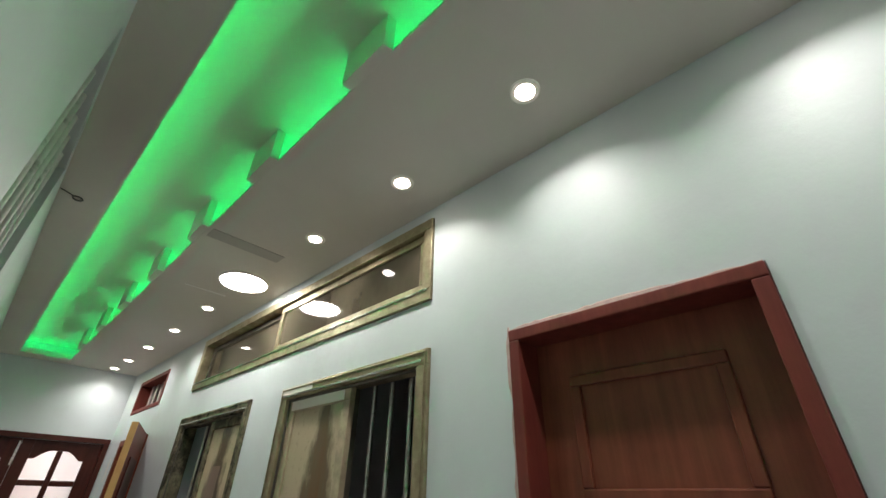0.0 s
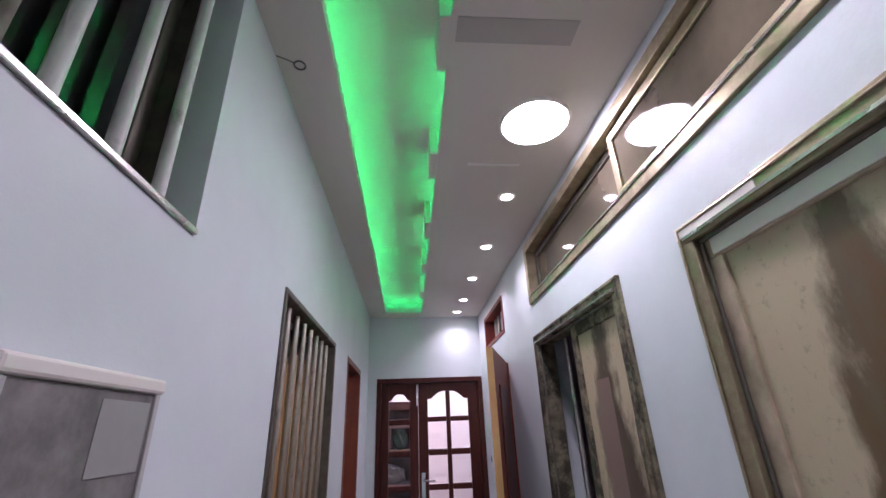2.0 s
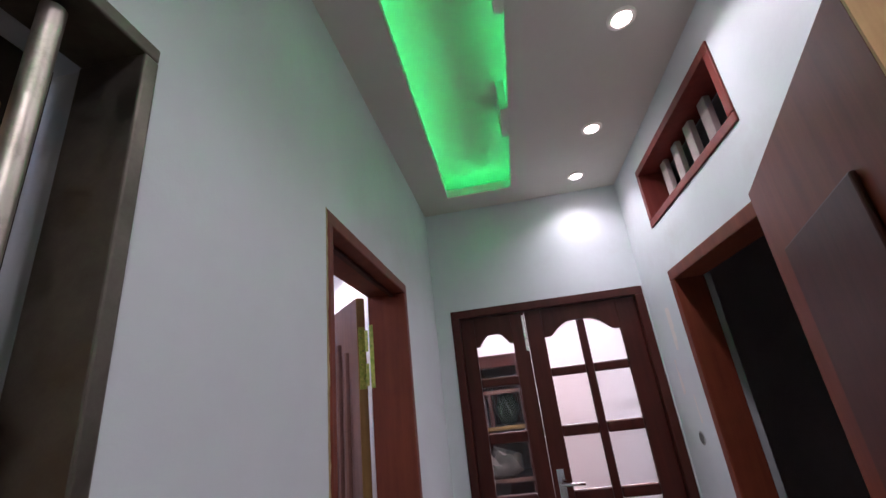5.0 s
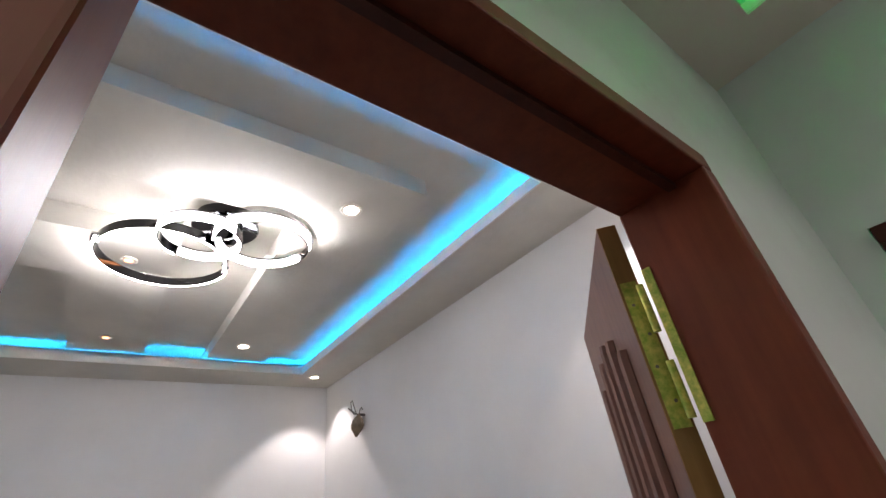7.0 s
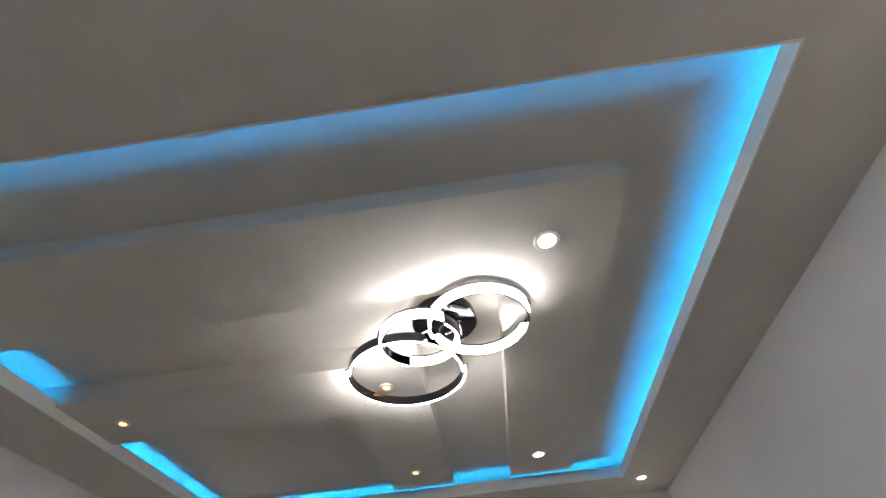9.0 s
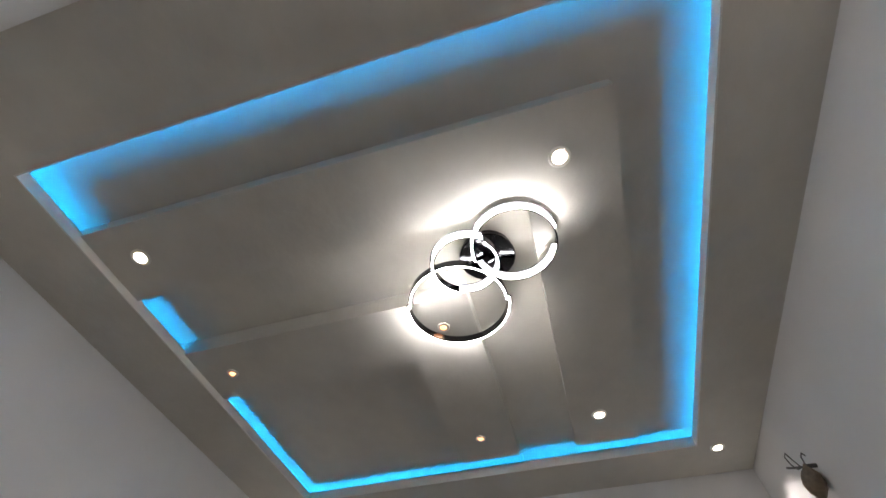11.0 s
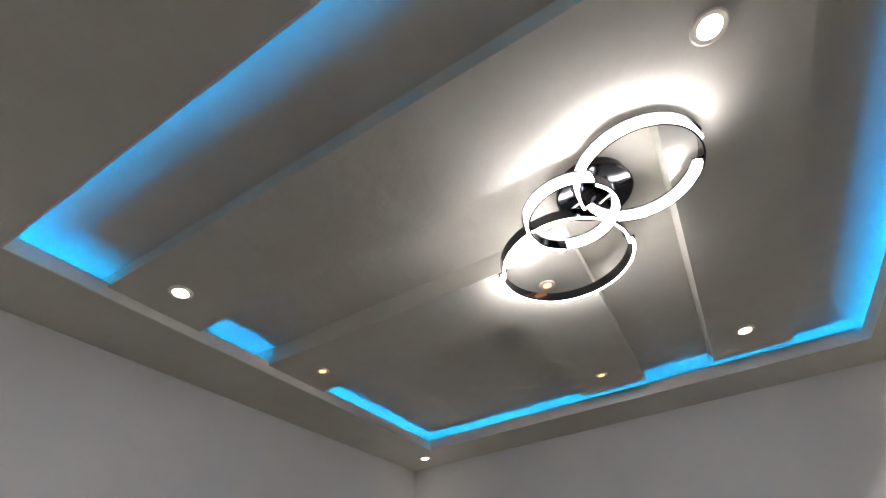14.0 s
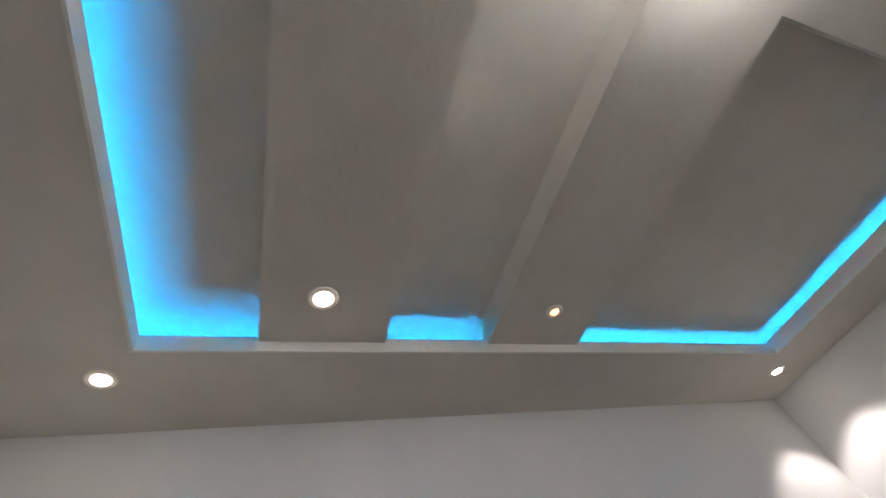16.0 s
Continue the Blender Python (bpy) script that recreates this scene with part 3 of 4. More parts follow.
for k in range(5):
    y = 4.55 + 0.15 * k
    part("slat", boxed(XR + 0.075, XR + 0.1, y, y + 0.06, 2.328, 2.567, bevel=0.004), PALE_SLAT, w, "dusty pale slat")

# bedroom door, open inwards
door_frame("door_frame_3", "x", 0.004, -0.158, 4.183, 4.988, 2.098, 0.04, MAHOGANY, "mahogany door lining with a rebate", 0.01)
part("jamb_stop", boxed(-0.06, 0.0065, 4.1836, 4.2122, 0, 2.058, bevel=0.004), MAHOGANY, bpy.data.objects["door_frame_3"])
bm = bmesh.new()
box(bm, -0.06, -0.045, 4.2125, 4.9475, 2.0455, 2.0575)
structure("door_stop", bm, MAHOGANY_DARK, "narrow dark rebate strip in the bedroom door lining", "trim")
d = thing("door_3", "open brown fluted wooden door hinged inside the bedroom", "door", at=(-0.205, 4.959, 0), kind="structure")
d.rotation_euler = (0, 0, radians(130))
LW = 0.713
part("slab", boxed(0.004, LW, -0.028, 0.008, 0.01, 2.065, bevel=0.002), LEAF_BROWN, d)
part("edge_strip", boxed(0.0, 0.0035, -0.028, 0.008, 0.01, 2.065), RAW_EDGE, d, "raw timber hinge edge")
for k in range(5):
    u = 0.13 + 0.1 * k
    top = 1.82 + 0.1 * math.sin(math.pi * (k + 0.5) / 5)
    part("flute", tube(bmesh.new(), [(u, 0.009, 1.05), (u, 0.011, top - 0.02), (u, 0.009, top)], 0.016, 8), LEAF_BROWN, d, smooth=True)
    # Proud dark strip: the shade of a groove, given as colour.
    part("groove_shade", boxed(u + 0.03, u + 0.045, 0.0085, 0.013, 1.05, top - 0.03, bevel=0.002), MAHOGANY_DARK, d)
for z in (0.3, 1.0, 1.72):
    hg = part("hinge", lathe(bmesh.new(), [(0.0065, z - 0.02), (0.0065, z + 0.066)], 12, -0.026, -0.021), BRASS, d, "green-tarnished brass hinge", smooth=True)
    part("barrel", lathe(bmesh.new(), [(0.0065, z + 0.115), (0.0065, z + 0.2)], 12, -0.026, -0.021), BRASS, hg, smooth=True)
    part("hinge_leaf", boxed(-0.0022, -0.0005, -0.024, 0.004, z - 0.03, z + 0.22, bevel=0.0006), BRASS, hg)
    for k in range(4):
        part("screw", tube(bmesh.new(), [(-0.0005, -0.014 + 0.008 * (k % 2), z + 0.01 + 0.055 * k), (-0.0032, -0.014 + 0.008 * (k % 2), z + 0.01 + 0.055 * k)], 0.003, 8), ALU_DARK, hg)
bm = bmesh.new()
for z in (0.3, 1.0, 1.72):
    box(bm, -0.1565, -0.141, 4.945, 4.9475, z - 0.03, z + 0.22)
structure("hinge_plate", bm, BRASS, "green-tarnished brass hinge plates screwed to the jamb", "hinge")

# dark bedroom door on the south wall
door_frame("door_frame_4", "y", RY0 + 0.012, RY0 - 0.1, -2.958, -2.12, 2.085, 0.06, MAHOGANY_DARK, "dark mahogany door frame")
d = thing("door_4", "closed dark mahogany door in the bedroom wall", "door", kind="structure")
part("slab", boxed(-2.896, -2.182, RY0 - 0.06, RY0 - 0.02, 0.01, 2.02), MAHOGANY_DARK, d)
for z0, z1 in ((0.25, 0.85), (1.05, 1.85)):
    part("raised_panel", boxed(-2.78, -2.3, RY0 - 0.0195, RY0 - 0.01, z0, z1, bevel=0.004), MAHOGANY_DARK, d)

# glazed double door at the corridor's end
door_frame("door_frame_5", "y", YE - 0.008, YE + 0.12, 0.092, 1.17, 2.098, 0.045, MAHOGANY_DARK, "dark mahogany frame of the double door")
YA, YB = YE + 0.03, YE + 0.07


def ogee(xa, xb, zs, rise, n=10):
    """The curved top edge of a pane, from xa to xb: shoulders, then a rounded crown."""
    out = []
    for k in range(n + 1):
        t = k / n
        e = min(t, 1 - t) * 2
        s = 0.0 if e < 0.18 else min(1.0, ((e - 0.18) / 0.6)) 
        out.append((xa + (xb - xa) * t, zs + rise * math.sin(s * math.pi / 2)))
    return out


ROWS = ((1.43, 1.677), (1.13, 1.374), (0.83, 1.076))
d = thing("door_5", "closed glazed mahogany door leaf with arched frosted panes", "door", kind="structure")
for x0, x1 in ((0.512, 0.605), (1.018, 1.124)):
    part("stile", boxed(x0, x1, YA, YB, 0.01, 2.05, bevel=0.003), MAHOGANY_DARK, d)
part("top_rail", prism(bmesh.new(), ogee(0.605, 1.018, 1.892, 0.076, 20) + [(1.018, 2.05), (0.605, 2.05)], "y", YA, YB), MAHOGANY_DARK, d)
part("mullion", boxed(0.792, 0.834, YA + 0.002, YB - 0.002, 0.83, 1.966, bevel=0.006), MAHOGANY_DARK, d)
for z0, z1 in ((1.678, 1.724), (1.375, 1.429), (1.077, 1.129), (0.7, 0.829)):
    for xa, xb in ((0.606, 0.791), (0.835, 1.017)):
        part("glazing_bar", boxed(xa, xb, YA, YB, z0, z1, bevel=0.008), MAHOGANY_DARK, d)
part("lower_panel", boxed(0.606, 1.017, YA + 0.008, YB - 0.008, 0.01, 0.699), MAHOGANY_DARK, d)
for z0, z1 in ((1.725, 1.972), *ROWS):
    for xa, xb in ((0.606, 0.791), (0.835, 1.017)):
        g = part("pane", boxed(xa, xb, YA + 0.016, YA + 0.022, z0, z1), GLASS_FROST, d, "frosted pinkish glass")
        g.visible_shadow = False
h = part("handle_plate", boxed(0.535, 0.572, YA - 0.006, YA - 0.0005, 0.98, 1.23, bevel=0.002), CHROME, d, "chrome plate")
part("lever", tube(bmesh.new(), [(0.554, YA - 0.006, 1.165), (0.554, YA - 0.05, 1.165), (0.6, YA - 0.055, 1.165), (0.66, YA - 0.05, 1.16)], 0.009), CHROME, h, smooth=True)

d = thing("door_6", "closed narrow mahogany door leaf with clear panes and a steel bolt", "door", kind="structure")
for x0, x1 in ((0.138, 0.216), (0.426, 0.509)):
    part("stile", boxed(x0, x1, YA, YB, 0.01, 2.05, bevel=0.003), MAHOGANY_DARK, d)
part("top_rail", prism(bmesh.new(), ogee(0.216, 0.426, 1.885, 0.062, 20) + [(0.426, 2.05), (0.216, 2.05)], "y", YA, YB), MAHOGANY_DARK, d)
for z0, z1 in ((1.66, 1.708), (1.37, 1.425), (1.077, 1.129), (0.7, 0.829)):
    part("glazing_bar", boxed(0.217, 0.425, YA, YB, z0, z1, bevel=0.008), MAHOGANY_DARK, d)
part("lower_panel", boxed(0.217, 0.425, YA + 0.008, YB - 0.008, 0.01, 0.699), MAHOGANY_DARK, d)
for z0, z1 in ((1.709, 1.95), (1.426, 1.659), (1.13, 1.369), (0.83, 1.076)):
    g = part("pane", boxed(0.217, 0.425, YA + 0.016, YA + 0.02, z0, z1), GLASS_CLEAR, d, "clear glass")
    g.visible_shadow = False
part("bolt", boxed(0.492, 0.505, YA - 0.005, YA - 0.0005, 1.83, 2.03, bevel=0.001), ALU_BRIGHT, d, "pale steel flush bolt")

# ---- the lit room beyond the end door ----
c = thing("bookcase", "dark brown wooden bookcase with pale shelf edges, half full", "bookcase", at=(0.02, 7.2, 0))
part("back_panel", boxed(-0.4, 0.4, 0.275, 0.29, 0.0, 1.93), MAHOGANY_DARK, c)
for u0, u1 in ((-0.42, -0.4005), (0.4005, 0.42)):
    part("side_panel", boxed(u0, u1, -0.2, 0.29, 0.0, 1.95, bevel=0.003), MAHOGANY_DARK, c)
part("top_board", boxed(-0.4, 0.4, -0.2, 0.29, 1.9305, 1.95, bevel=0.003), MAHOGANY_DARK, c)
part("cornice", boxed(-0.4, 0.4, -0.196, -0.176, 1.85, 1.93, bevel=0.004), MAHOGANY_DARK, c)
for z in (0.1, 0.55, 1.0, 1.38, 1.66):
    sh = part("shelf", boxed(-0.4, 0.4, -0.17, 0.2745, z - 0.022, z, bevel=0.002), MAHOGANY_DARK, c)
    part("shelf_edge", boxed(-0.4, 0.4, -0.18, -0.1705, z - 0.026, z + 0.004, bevel=0.002), RAW_EDGE if z == 1.38 else LEAF_BROWN, sh, "raw timber edge")


def soft_pack(name, label, category, at, size, material, seed, lump):
    """A bulging bag or sack: a rounded block with uneven creases."""
    r, bm = random.Random(seed), bmesh.new()
    bmesh.ops.create_icosphere(bm, subdivisions=3, radius=1.0)
    for v in bm.verts:
        p = [math.copysign(abs(q) ** 0.8, q) for q in v.co]
        k = 1 + lump * (r.random() - 0.5) + 0.5 * lump * math.sin(7 * v.co.x + 5 * v.co.z + seed)
        v.co = (p[0] * size[0] * k, p[1] * size[1] * k, max(0.0, (p[2] + 1) * size[2] * k))
    me = mesh_object(name, bm, material, True)
    me.location = at
    return tagged(me, label, category)


soft_pack("cloth_bag", "dark green cloth bag on the bookcase shelf", "bag", (0.3, 7.12, 1.38), (0.085, 0.08, 0.13), GREEN_CLOTH, 2, 0.22)
soft_pack("plastic_sack", "crumpled pale grey plastic sack on the bookcase shelf", "sack", (0.2, 7.13, 1.0), (0.17, 0.12, 0.1), SACK, 4, 0.22)
soft_pack("cloth_bag", "grey folded cloth bundle on the bookcase shelf", "cloth", (0.03, 7.14, 1.66), (0.12, 0.1, 0.06), GREY_CLOTH, 6, 0.14)
for u, wd, hg, mat_b in ((-0.02, 0.05, 0.24, GREY_CLOTH), (0.05, 0.04, 0.27, LEAF_BROWN), (0.11, 0.045, 0.22, GREY_CLOTH), (0.165, 0.035, 0.25, MAHOGANY_DARK)):
    bk = thing("box_file", "dull upright box file on the bookcase shelf", "box file", "box files on the shelf", (u, 7.12, 1.38))
    part("spine", boxed(-wd / 2, wd / 2, -0.08, -0.076, 0, hg, bevel=0.001), mat_b, bk)
    part("case", boxed(-wd / 2, wd / 2, -0.0755, 0.08, 0, hg, bevel=0.002), mat_b, bk)


# ---- windows ----
def rect_frame(bm_list, axis_x0, axis_x1, lo, hi, z0, z1, w):
    return (("frame_top", boxed(axis_x0, axis_x1, lo, hi, z1 - w, z1, bevel=0.003)), ("frame_bottom", boxed(axis_x0, axis_x1, lo, hi, z0, z0 + w, bevel=0.003)),
            ("frame_side", boxed(axis_x0, axis_x1, lo, lo + w, z0 + w, z1 - w, bevel=0.003)), ("frame_side", boxed(axis_x0, axis_x1, hi - w, hi, z0 + w, z1 - w, bevel=0.003)))


def sash(parent, x0, x1, lo, hi, z0, z1, w, mat_f, mat_p, plabel):
    s = part("sash", rect_frame(None, x0, x1, lo, hi, z0, z1, w)[0][1], mat_f, parent, "sliding aluminium sash")
    for nm, b in rect_frame(None, x0, x1, lo, hi, z0, z1, w)[1:]:
        part(nm, b, mat_f, s)
    xm = (x0 + x1) / 2
    part("pane", boxed(xm - 0.003, xm + 0.003, lo + w - 0.004, hi - w + 0.004, z0 + w - 0.004, z1 - w + 0.004), mat_p, s, plabel)
    return s


def sliding_window(name, lo, hi, panel_lo, panel_hi, bars, film, stile, label, alu):
    w = thing(name, label, "window", kind="structure")
    for nm, b in rect_frame(None, XR - 0.014, XR + 0.09, lo + 0.002, hi - 0.002, 0.902, 2.098, 0.058):
        part(nm, b, alu, w)
    for nm, b in rect_frame(None, XR - 0.019, XR - 0.0145, lo + 0.012, hi - 0.012, 0.912, 2.088, 0.007):
        part("outer_bead", b, alu, w)
    for nm, b in rect_frame(None, XR + 0.001, XR + 0.009, lo + 0.0605, hi - 0.0605, 0.9605, 2.0395, 0.012):
        # Darker metal carries the shade on the frame's inner faces.
        part("inner_bead", b, ALU_DARK, w)
    # Brighter metal draws the thin highlight along the rail.
    part("track_rib", boxed(XR - 0.02, XR - 0.0145, lo + 0.03, hi - 0.03, 2.05, 2.058), ALU_BRIGHT, w, "rail edge with a highlight in its colour")
    s = sash(w, XR + 0.012, XR + 0.04, panel_lo, panel_hi, 0.962, 2.036, 0.055, stile, film, "cream film smeared with dark dirt")
    part("latch", boxed(XR + 0.002, XR + 0.0115, panel_lo + 0.012, panel_lo + 0.04, 1.5, 1.62, bevel=0.003), ALU_DARK, s)
    part("meeting_rail", boxed(XR + 0.045, XR + 0.075, (lo + hi) / 2 - 0.025, (lo + hi) / 2 + 0.025, 0.962, 2.036, bevel=0.003), ALU_DARK, w)
    for y in bars:
        part("security_bar", tube(bmesh.new(), [(XR + 0.125, y, 0.9), (XR + 0.125, y, 2.1)], 0.011), BAR_PAINT, w, "grey round bar", smooth=True)
    return w


sliding_window("window_1", 1.128, 2.192, 1.62, 2.134, (1.24, 1.36, 1.48, 1.6, 1.75), SASH_ONE, FILM_FRAME, "aluminium sliding window, half open, with bars behind", ALU)
sliding_window("window_2", 2.56, 3.668, 2.62, 3.13, (2.9, 3.05, 3.22, 3.36, 3.5), SASH_TWO, ALU_STAINED, "stained aluminium sliding window with a smeared cream sash, half open", ALU_STAINED)

w = bpy.data.objects["window_1"]
part("pale_strip", boxed(XR + 0.006, XR + 0.0115, 1.66, 2.1, 1.985, 2.03, bevel=0.002), WHITE_PLASTIC, w, "white strip along the sash rail")
part("pale_strip", boxed(XR - 0.0165, XR - 0.0145, 1.9, 2.188, 2.06, 2.095), WHITE_PLASTIC, w, "peeling pale film on the frame")

w = thing("window_3", "long dusty aluminium fanlight with two sliding glass panes", "window", kind="structure")
for nm, b in rect_frame(None, XR - 0.012, XR + 0.09, 1.132, 3.668, 2.292, 2.678, 0.05):
    part(nm, b, ALU, w)
s = sash(w, XR + 0.008, XR + 0.034, 1.186, 2.46, 2.346, 2.624, 0.036, ALU, GLASS_DUSTY, "dusty reflecting glass")
s = sash(w, XR + 0.044, XR + 0.07, 2.4, 3.614, 2.346, 2.624, 0.036, ALU_DARK, GLASS_DUSTY, "dusty reflecting glass")
# Highlight along the lower rail, drawn in brighter metal.
part("track_rib", boxed(XR - 0.016, XR - 0.0125, 1.15, 3.65, 2.335, 2.342), ALU_BRIGHT, w, "rail edge with a highlight in its colour")

w = thing("window_4", "high corridor window with white bars and dark sliding glass", "window", kind="structure")
part("window_sill", boxed(-0.13, 0.008, 1.132, 1.966, 1.981, 1.993, bevel=0.002), ALU_BRIGHT, w, "bright aluminium sill")
for nm, b in rect_frame(None, -0.165, -0.075, 1.132, 1.966, 1.994, 2.686, 0.035):
    part(nm, b, ALU_DARK, w)
sash(w, -0.11, -0.085, 1.19, 1.6, 2.03, 2.65, 0.04, ALU_DARK, GLASS_DARK, "dark glass")
sash(w, -0.145, -0.12, 1.52, 1.93, 2.03, 2.65, 0.04, ALU_DARK, GLASS_DARK, "dark glass")
for k in range(6):
    y = 1.235 + 0.128 * k
    part("security_bar", tube(bmesh.new(), [(-0.03, y, 1.994), (-0.03, y, 2.688)], 0.0128), PEELED, w, "peeling white painted bar", smooth=True)

w = thing("window_6", "tall barred opening with an aluminium frame and timber boards behind", "window", kind="structure")
for nm, b in rect_frame(None, -0.09, 0.008, 2.599, 3.643, 0.902, 2.081, 0.022):
    part(nm, b, ALU_DARK, w)
for k in range(8):
    y = 2.64 + 0.1285 * k
    part("security_bar", tube(bmesh.new(), [(-0.03, y, 0.933), (-0.03, y, 2.05)], 0.0125), PIPE, w, "dirty pale steel pipe", smooth=True)
# Added dark sheet closes the opening behind the planks.
b = thing("dark_backing", "dark backing sheet added to close the barred opening behind the planks", "board", at=(-0.15, 3.12, 0.9))
part("sheet", boxed(-0.012, 0.0, -0.515, 0.515, 0.0, 1.18), DARK_BACK, b)
rng = random.Random(5)
y = 2.62
while y < 3.55:
    wd = rng.uniform(0.05, 0.095)
    p = thing("timber_plank", "raw timber plank standing in the barred opening", "plank", "planks in the opening", (-0.092, y + wd / 2, 0.933))
    p.rotation_euler = (0, radians(-1.2), 0)
    part("board", boxed(-0.012, 0.012, -wd / 2, wd / 2, 0, rng.uniform(0.94, 1.03), bevel=0.003), rng.choice((RAW_WOOD, PALE_WOOD, PALE_WOOD)), p)
    y += wd + rng.uniform(0.02, 0.06)

# ---- small things ----
m = thing("fuse_box", "shallow grey wall-mounted fuse box with a white top edge", "fuse box", at=(0, 1.782, 1.278))
part("back_box", boxed(0.0005, 0.022, -0.155, 0.143, -0.06, 0.398, bevel=0.003), GREY_PALE, m, "pale plastic body")
part("lid_edge", boxed(0.0005, 0.03, -0.158, 0.146, 0.3985, 0.421, bevel=0.005), WHITE_PLASTIC, m, "white plastic top edge")
for u0, u1 in ((-0.152, -0.141), (0.129, 0.14)):
    part("cover_rim", boxed(0.0225, 0.0265, u0, u1, -0.055, 0.397, bevel=0.0015), GREY_LIGHT, m)
part("interior", boxed(0.0222, 0.0232, -0.1405, 0.1285, -0.055, 0.396), BOX_INSIDE, m, "murky grey see-through cover")
part("inner_plate", boxed(0.0234, 0.0246, 0.01, 0.12, 0.29, 0.385, bevel=0.0005), GREY_PLASTIC, m)
part("inner_plate", boxed(0.0234, 0.0242, -0.1, 0.11, 0.12, 0.185, bevel=0.0003), GREY_PLASTIC, m)
for z in (0.215, 0.02):
    part("rail", boxed(0.0234, 0.0244, -0.13, 0.0, z - 0.012, z + 0.055, bevel=0.0004), BOX_PARTS, m)
    for k in range(4):
        br = part("breaker", boxed(0.0246, 0.0262, -0.124 + 0.031 * k, -0.098 + 0.031 * k, z, z + 0.045, bevel=0.0005), BOX_PARTS, m)
        part("toggle", boxed(0.0264, 0.0275, -0.116 + 0.031 * k, -0.104 + 0.031 * k, z + 0.014, z + 0.03), DARK_PLASTIC, br)

m = thing("ceiling_hook", "thin steel hook with a wire loop on the corridor ceiling", "hook", at=(0.07, 2.245, H))
part("shank", tube(bmesh.new(), [(-0.066, -0.036, -0.004), (-0.03, -0.018, -0.004), (-0.016, -0.008, -0.004)], 0.002, 6), WIRE, m)
part("loop", tube(bmesh.new(), [(0.018 * math.cos(a * math.pi / 10), 0.018 * math.sin(a * math.pi / 10), -0.005) for a in range(20)], 0.003, 6), WIRE, m)

m = thing("capped_cable", "brown wrapped cable end hanging from the bedroom wall with loose wires", "cable", at=(-2.985, RY1, 2.26))
rng, bm = random.Random(11), bmesh.new()
for k in range(13):       # a creased bundle: wide in the middle, drawn out to a tail below
    t = k / 12
    r = 0.004 + 0.05 * math.sin(math.pi * min(1, 0.08 + t * 0.98)) ** 0.7 * (1.0 if t > 0.35 else 0.35 + 1.85 * t)
    for j in range(18):
        a = 2 * math.pi * j / 18
        q = r * (1 + 0.13 * math.sin(4 * a + 2.0 * t) + rng.uniform(-0.05, 0.05))
        bm.verts.new((0.01 + q * math.cos(a) - 0.05 * (1 - t), -0.055 + 0.9 * q * math.sin(a), -0.1 + 0.16 * t))
bm.verts.ensure_lookup_table()
for k in range(12):
    for j in range(18):
        bm.faces.new([bm.verts[i] for i in (18 * k + j, 18 * k + (j + 1) % 18, 18 * (k + 1) + (j + 1) % 18, 18 * (k + 1) + j)])
bm.faces.new([bm.verts[j] for j in range(17, -1, -1)]), bm.faces.new([bm.verts[18 * 12 + j] for j in range(18)])
part("wrapping", bm, POD_BROWN, m, smooth=True)
part("wall_stub", tube(bmesh.new(), [(0, 0, 0.05), (0, -0.03, 0.052), (0.004, -0.045, 0.05)], 0.01, 8), WIRE, m, smooth=True)
part("wire", tube(bmesh.new(), [(0.0, -0.05, 0.05), (-0.05, -0.062, 0.075), (-0.1, -0.066, 0.1), (-0.165, -0.062, 0.135)], 0.0055, 8), WIRE, m, smooth=True)
part("wire", tube(bmesh.new(), [(0.0, -0.05, 0.055), (-0.05, -0.07, 0.065), (-0.085, -0.07, 0.11), (-0.12, -0.06, 0.17), (-0.1, -0.055, 0.18), (-0.075, -0.055, 0.13), (-0.05, -0.05, 0.08)], 0.003, 8), WIRE, m, smooth=True)
part("wire", tube(bmesh.new(), [(0.01, -0.05, 0.055), (0.03, -0.055, 0.085), (0.05, -0.05, 0.095), (0.055, -0.045, 0.075)], 0.003, 8), WIRE, m, smooth=True)

structure("ceiling_patch", boxed(0.575, 0.95, 2.045, 2.135, H - 0.0025, H - 0.0003), PATCH, "darker grey strip on the corridor ceiling", "trim")
structure("ceiling_patch_pale", boxed(0.7, 0.945, 2.795, 2.813, H - 0.0025, H - 0.0003), PATCH_PALE, "pale line on the corridor ceiling", "trim")


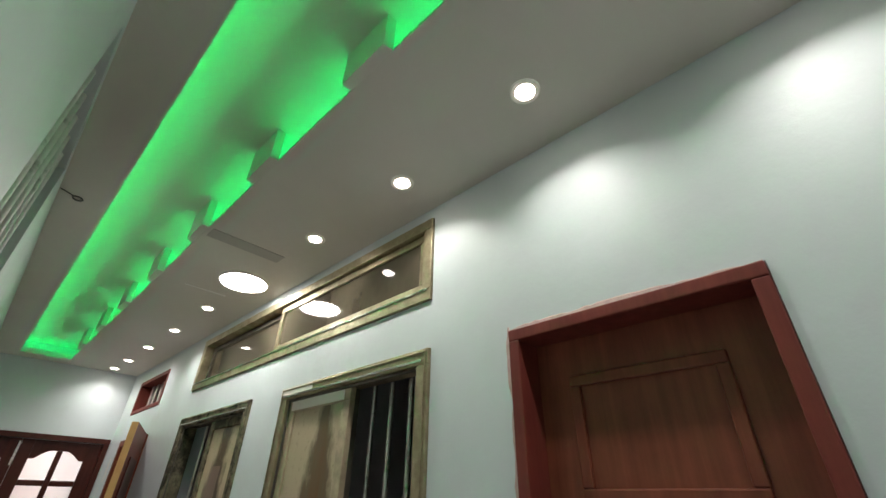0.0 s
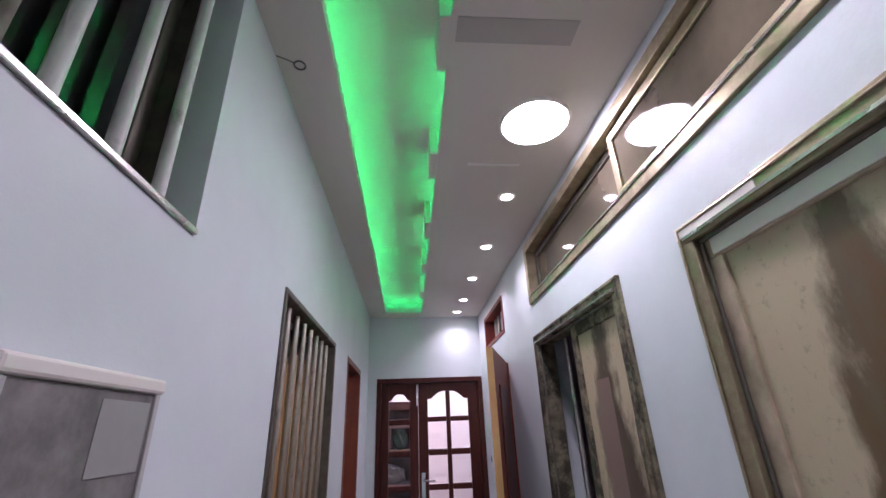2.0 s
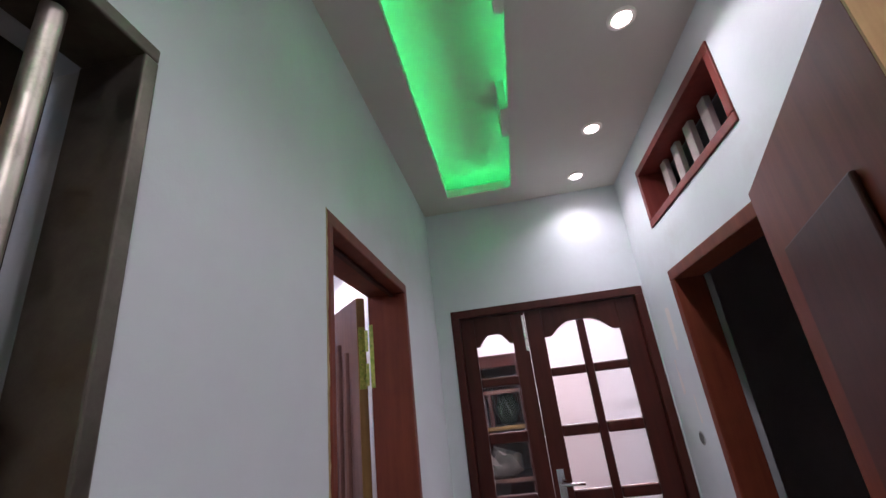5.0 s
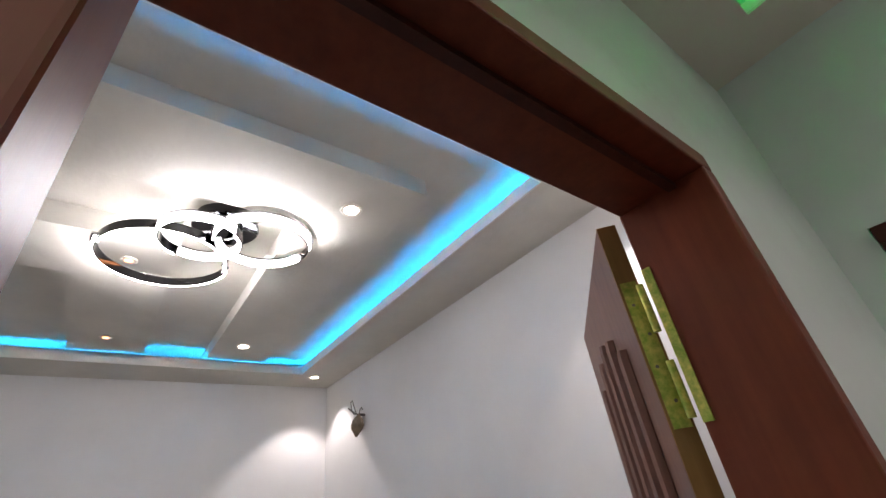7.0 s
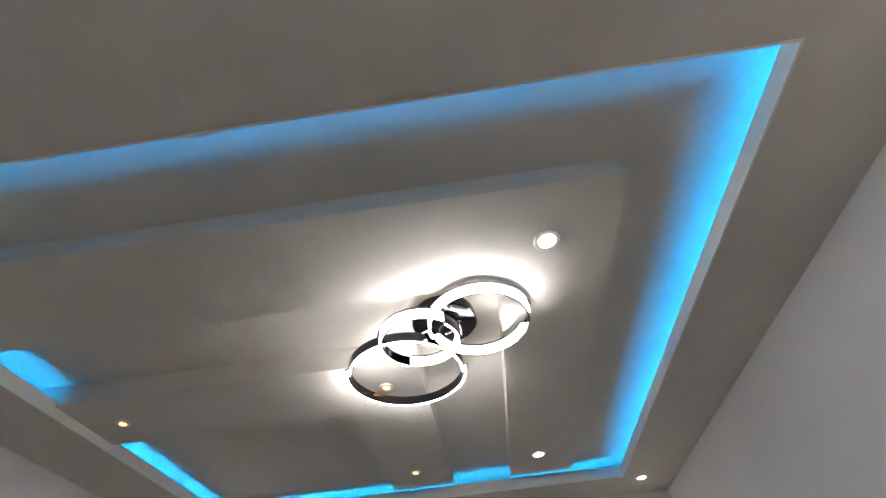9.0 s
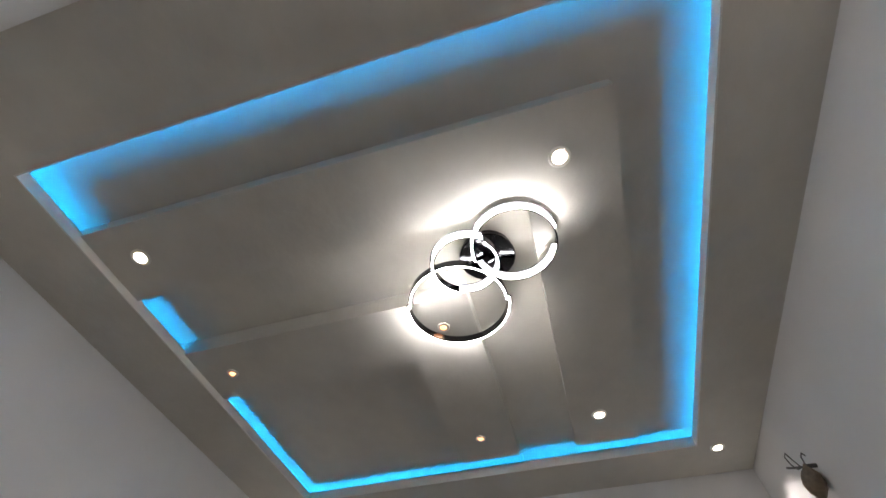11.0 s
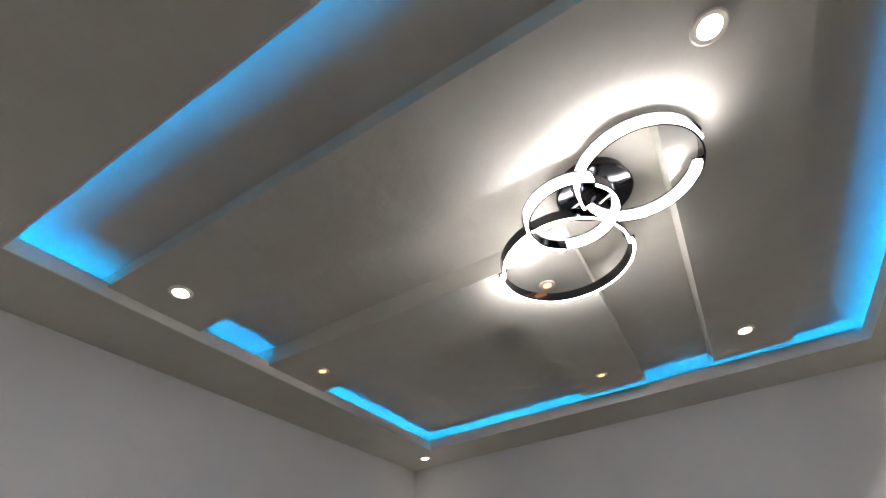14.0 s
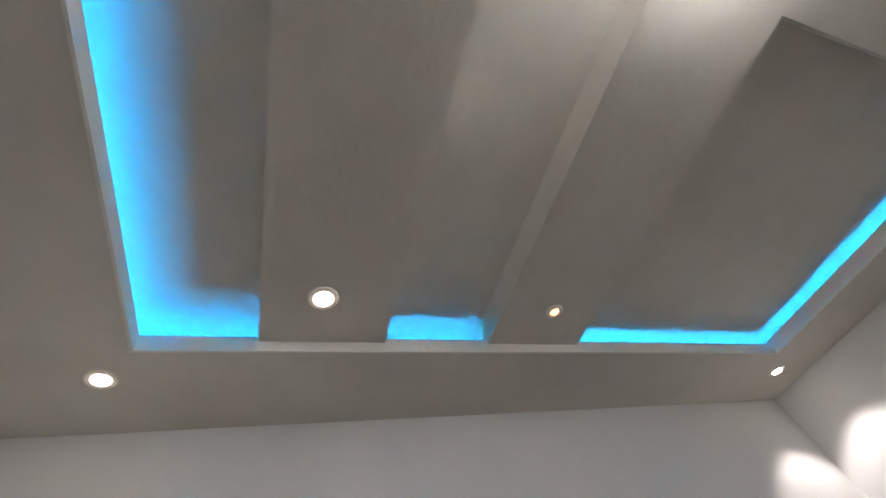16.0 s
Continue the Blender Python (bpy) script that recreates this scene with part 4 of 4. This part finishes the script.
# ragged edges round the linings, filler smears, a hole
def ragged_strip(name, axis, a0, a1, u0, u1, z0, z1, depth, material, label, seed, vertical):
    """A crumbling bead of foam or plaster along a frame: uneven width and thickness."""
    r, bm = random.Random(seed), bmesh.new()
    n = int(((z1 - z0) if vertical else (u1 - u0)) / 0.018)
    rows = []
    w = 0.5
    for k in range(n + 1):
        t = k / n
        w = min(1.0, max(0.12, w + r.uniform(-0.3, 0.3)))
        d = depth * r.uniform(0.35, 1.0)
        if vertical:
            z = z0 + (z1 - z0) * t
            pts = ((a0, u1, z), (a0 + d, u1, z), (a0 + d * 0.8, u1 + (u0 - u1) * w * 0.7, z), (a0, u1 + (u0 - u1) * w, z))
        else:
            u = u0 + (u1 - u0) * t
            pts = ((a0, u, z0), (a0 + d, u, z0), (a0 + d * 0.8, u, z0 + (z1 - z0) * w * 0.7), (a0, u, z0 + (z1 - z0) * w))
        rows.append([bm.verts.new(q) for q in pts])
    for a, b in zip(rows, rows[1:]):
        for k in range(4):
            bm.faces.new((a[k], a[(k + 1) % 4], b[(k + 1) % 4], b[k]))
    bm.faces.new(rows[0]), bm.faces.new(rows[-1][::-1])
    bmesh.ops.recalc_face_normals(bm, faces=bm.faces)
    return structure(name, bm, material, label, "trim")


FOAM = paint("mounting_foam", (0.4, 0.31, 0.16), 0.8, 0.25, 30, 0.6)
TORN = paint("torn_plaster", (0.55, 0.4, 0.37), 0.8, 0.2, 30, 0.6)
ragged_strip("foam_bead", "x", 0.0004, 0.01, 4.1775, 4.183, 0.0, 2.1, 0.004, FOAM, "crumbling yellow foam bead along the door lining", 3, True)
ragged_strip("plaster_edge", "x", XR - 0.0004, XR, 0.105, 0.775, 2.0765, 2.092, -0.008, TORN, "torn pinkish plaster edge above the door frame", 4, False)
ragged_strip("plaster_edge_side", "x", XR - 0.0004, XR, 0.795, 0.7785, 1.2, 2.09, -0.008, TORN, "torn pinkish plaster edge beside the door frame", 6, True)
for k, (y, z, w, h) in enumerate(((5.42, 1.72, 0.05, 0.2), (5.5, 1.52, 0.04, 0.16), (5.4, 1.4, 0.03, 0.12))):
    ragged_strip("filler_smear", "x", XR - 0.0003, XR, y, y + w, z, z + h, -0.002, PATCH_PALE, "pale filler smear on the corridor wall", 10 + k, True)
m = thing("junction_hole", "small open wiring box in the corridor wall, its shaded inside a flat dark disc", "wiring box", at=(XR, 5.47, 1.335))
part("rim", lathe(bmesh.new(), [(0.026, 0.0005), (0.03, 0.003), (0.026, 0.005)], 20), GREY_PLASTIC, m, smooth=True)
# Flat dark disc stands in for the shade inside the hole.
part("hole_shade", lathe(bmesh.new(), [(0.0235, 0.0052), (0.0235, 0.0058)], 20), DARK_PLASTIC, m)
m.rotation_euler = (0, radians(-90), 0)
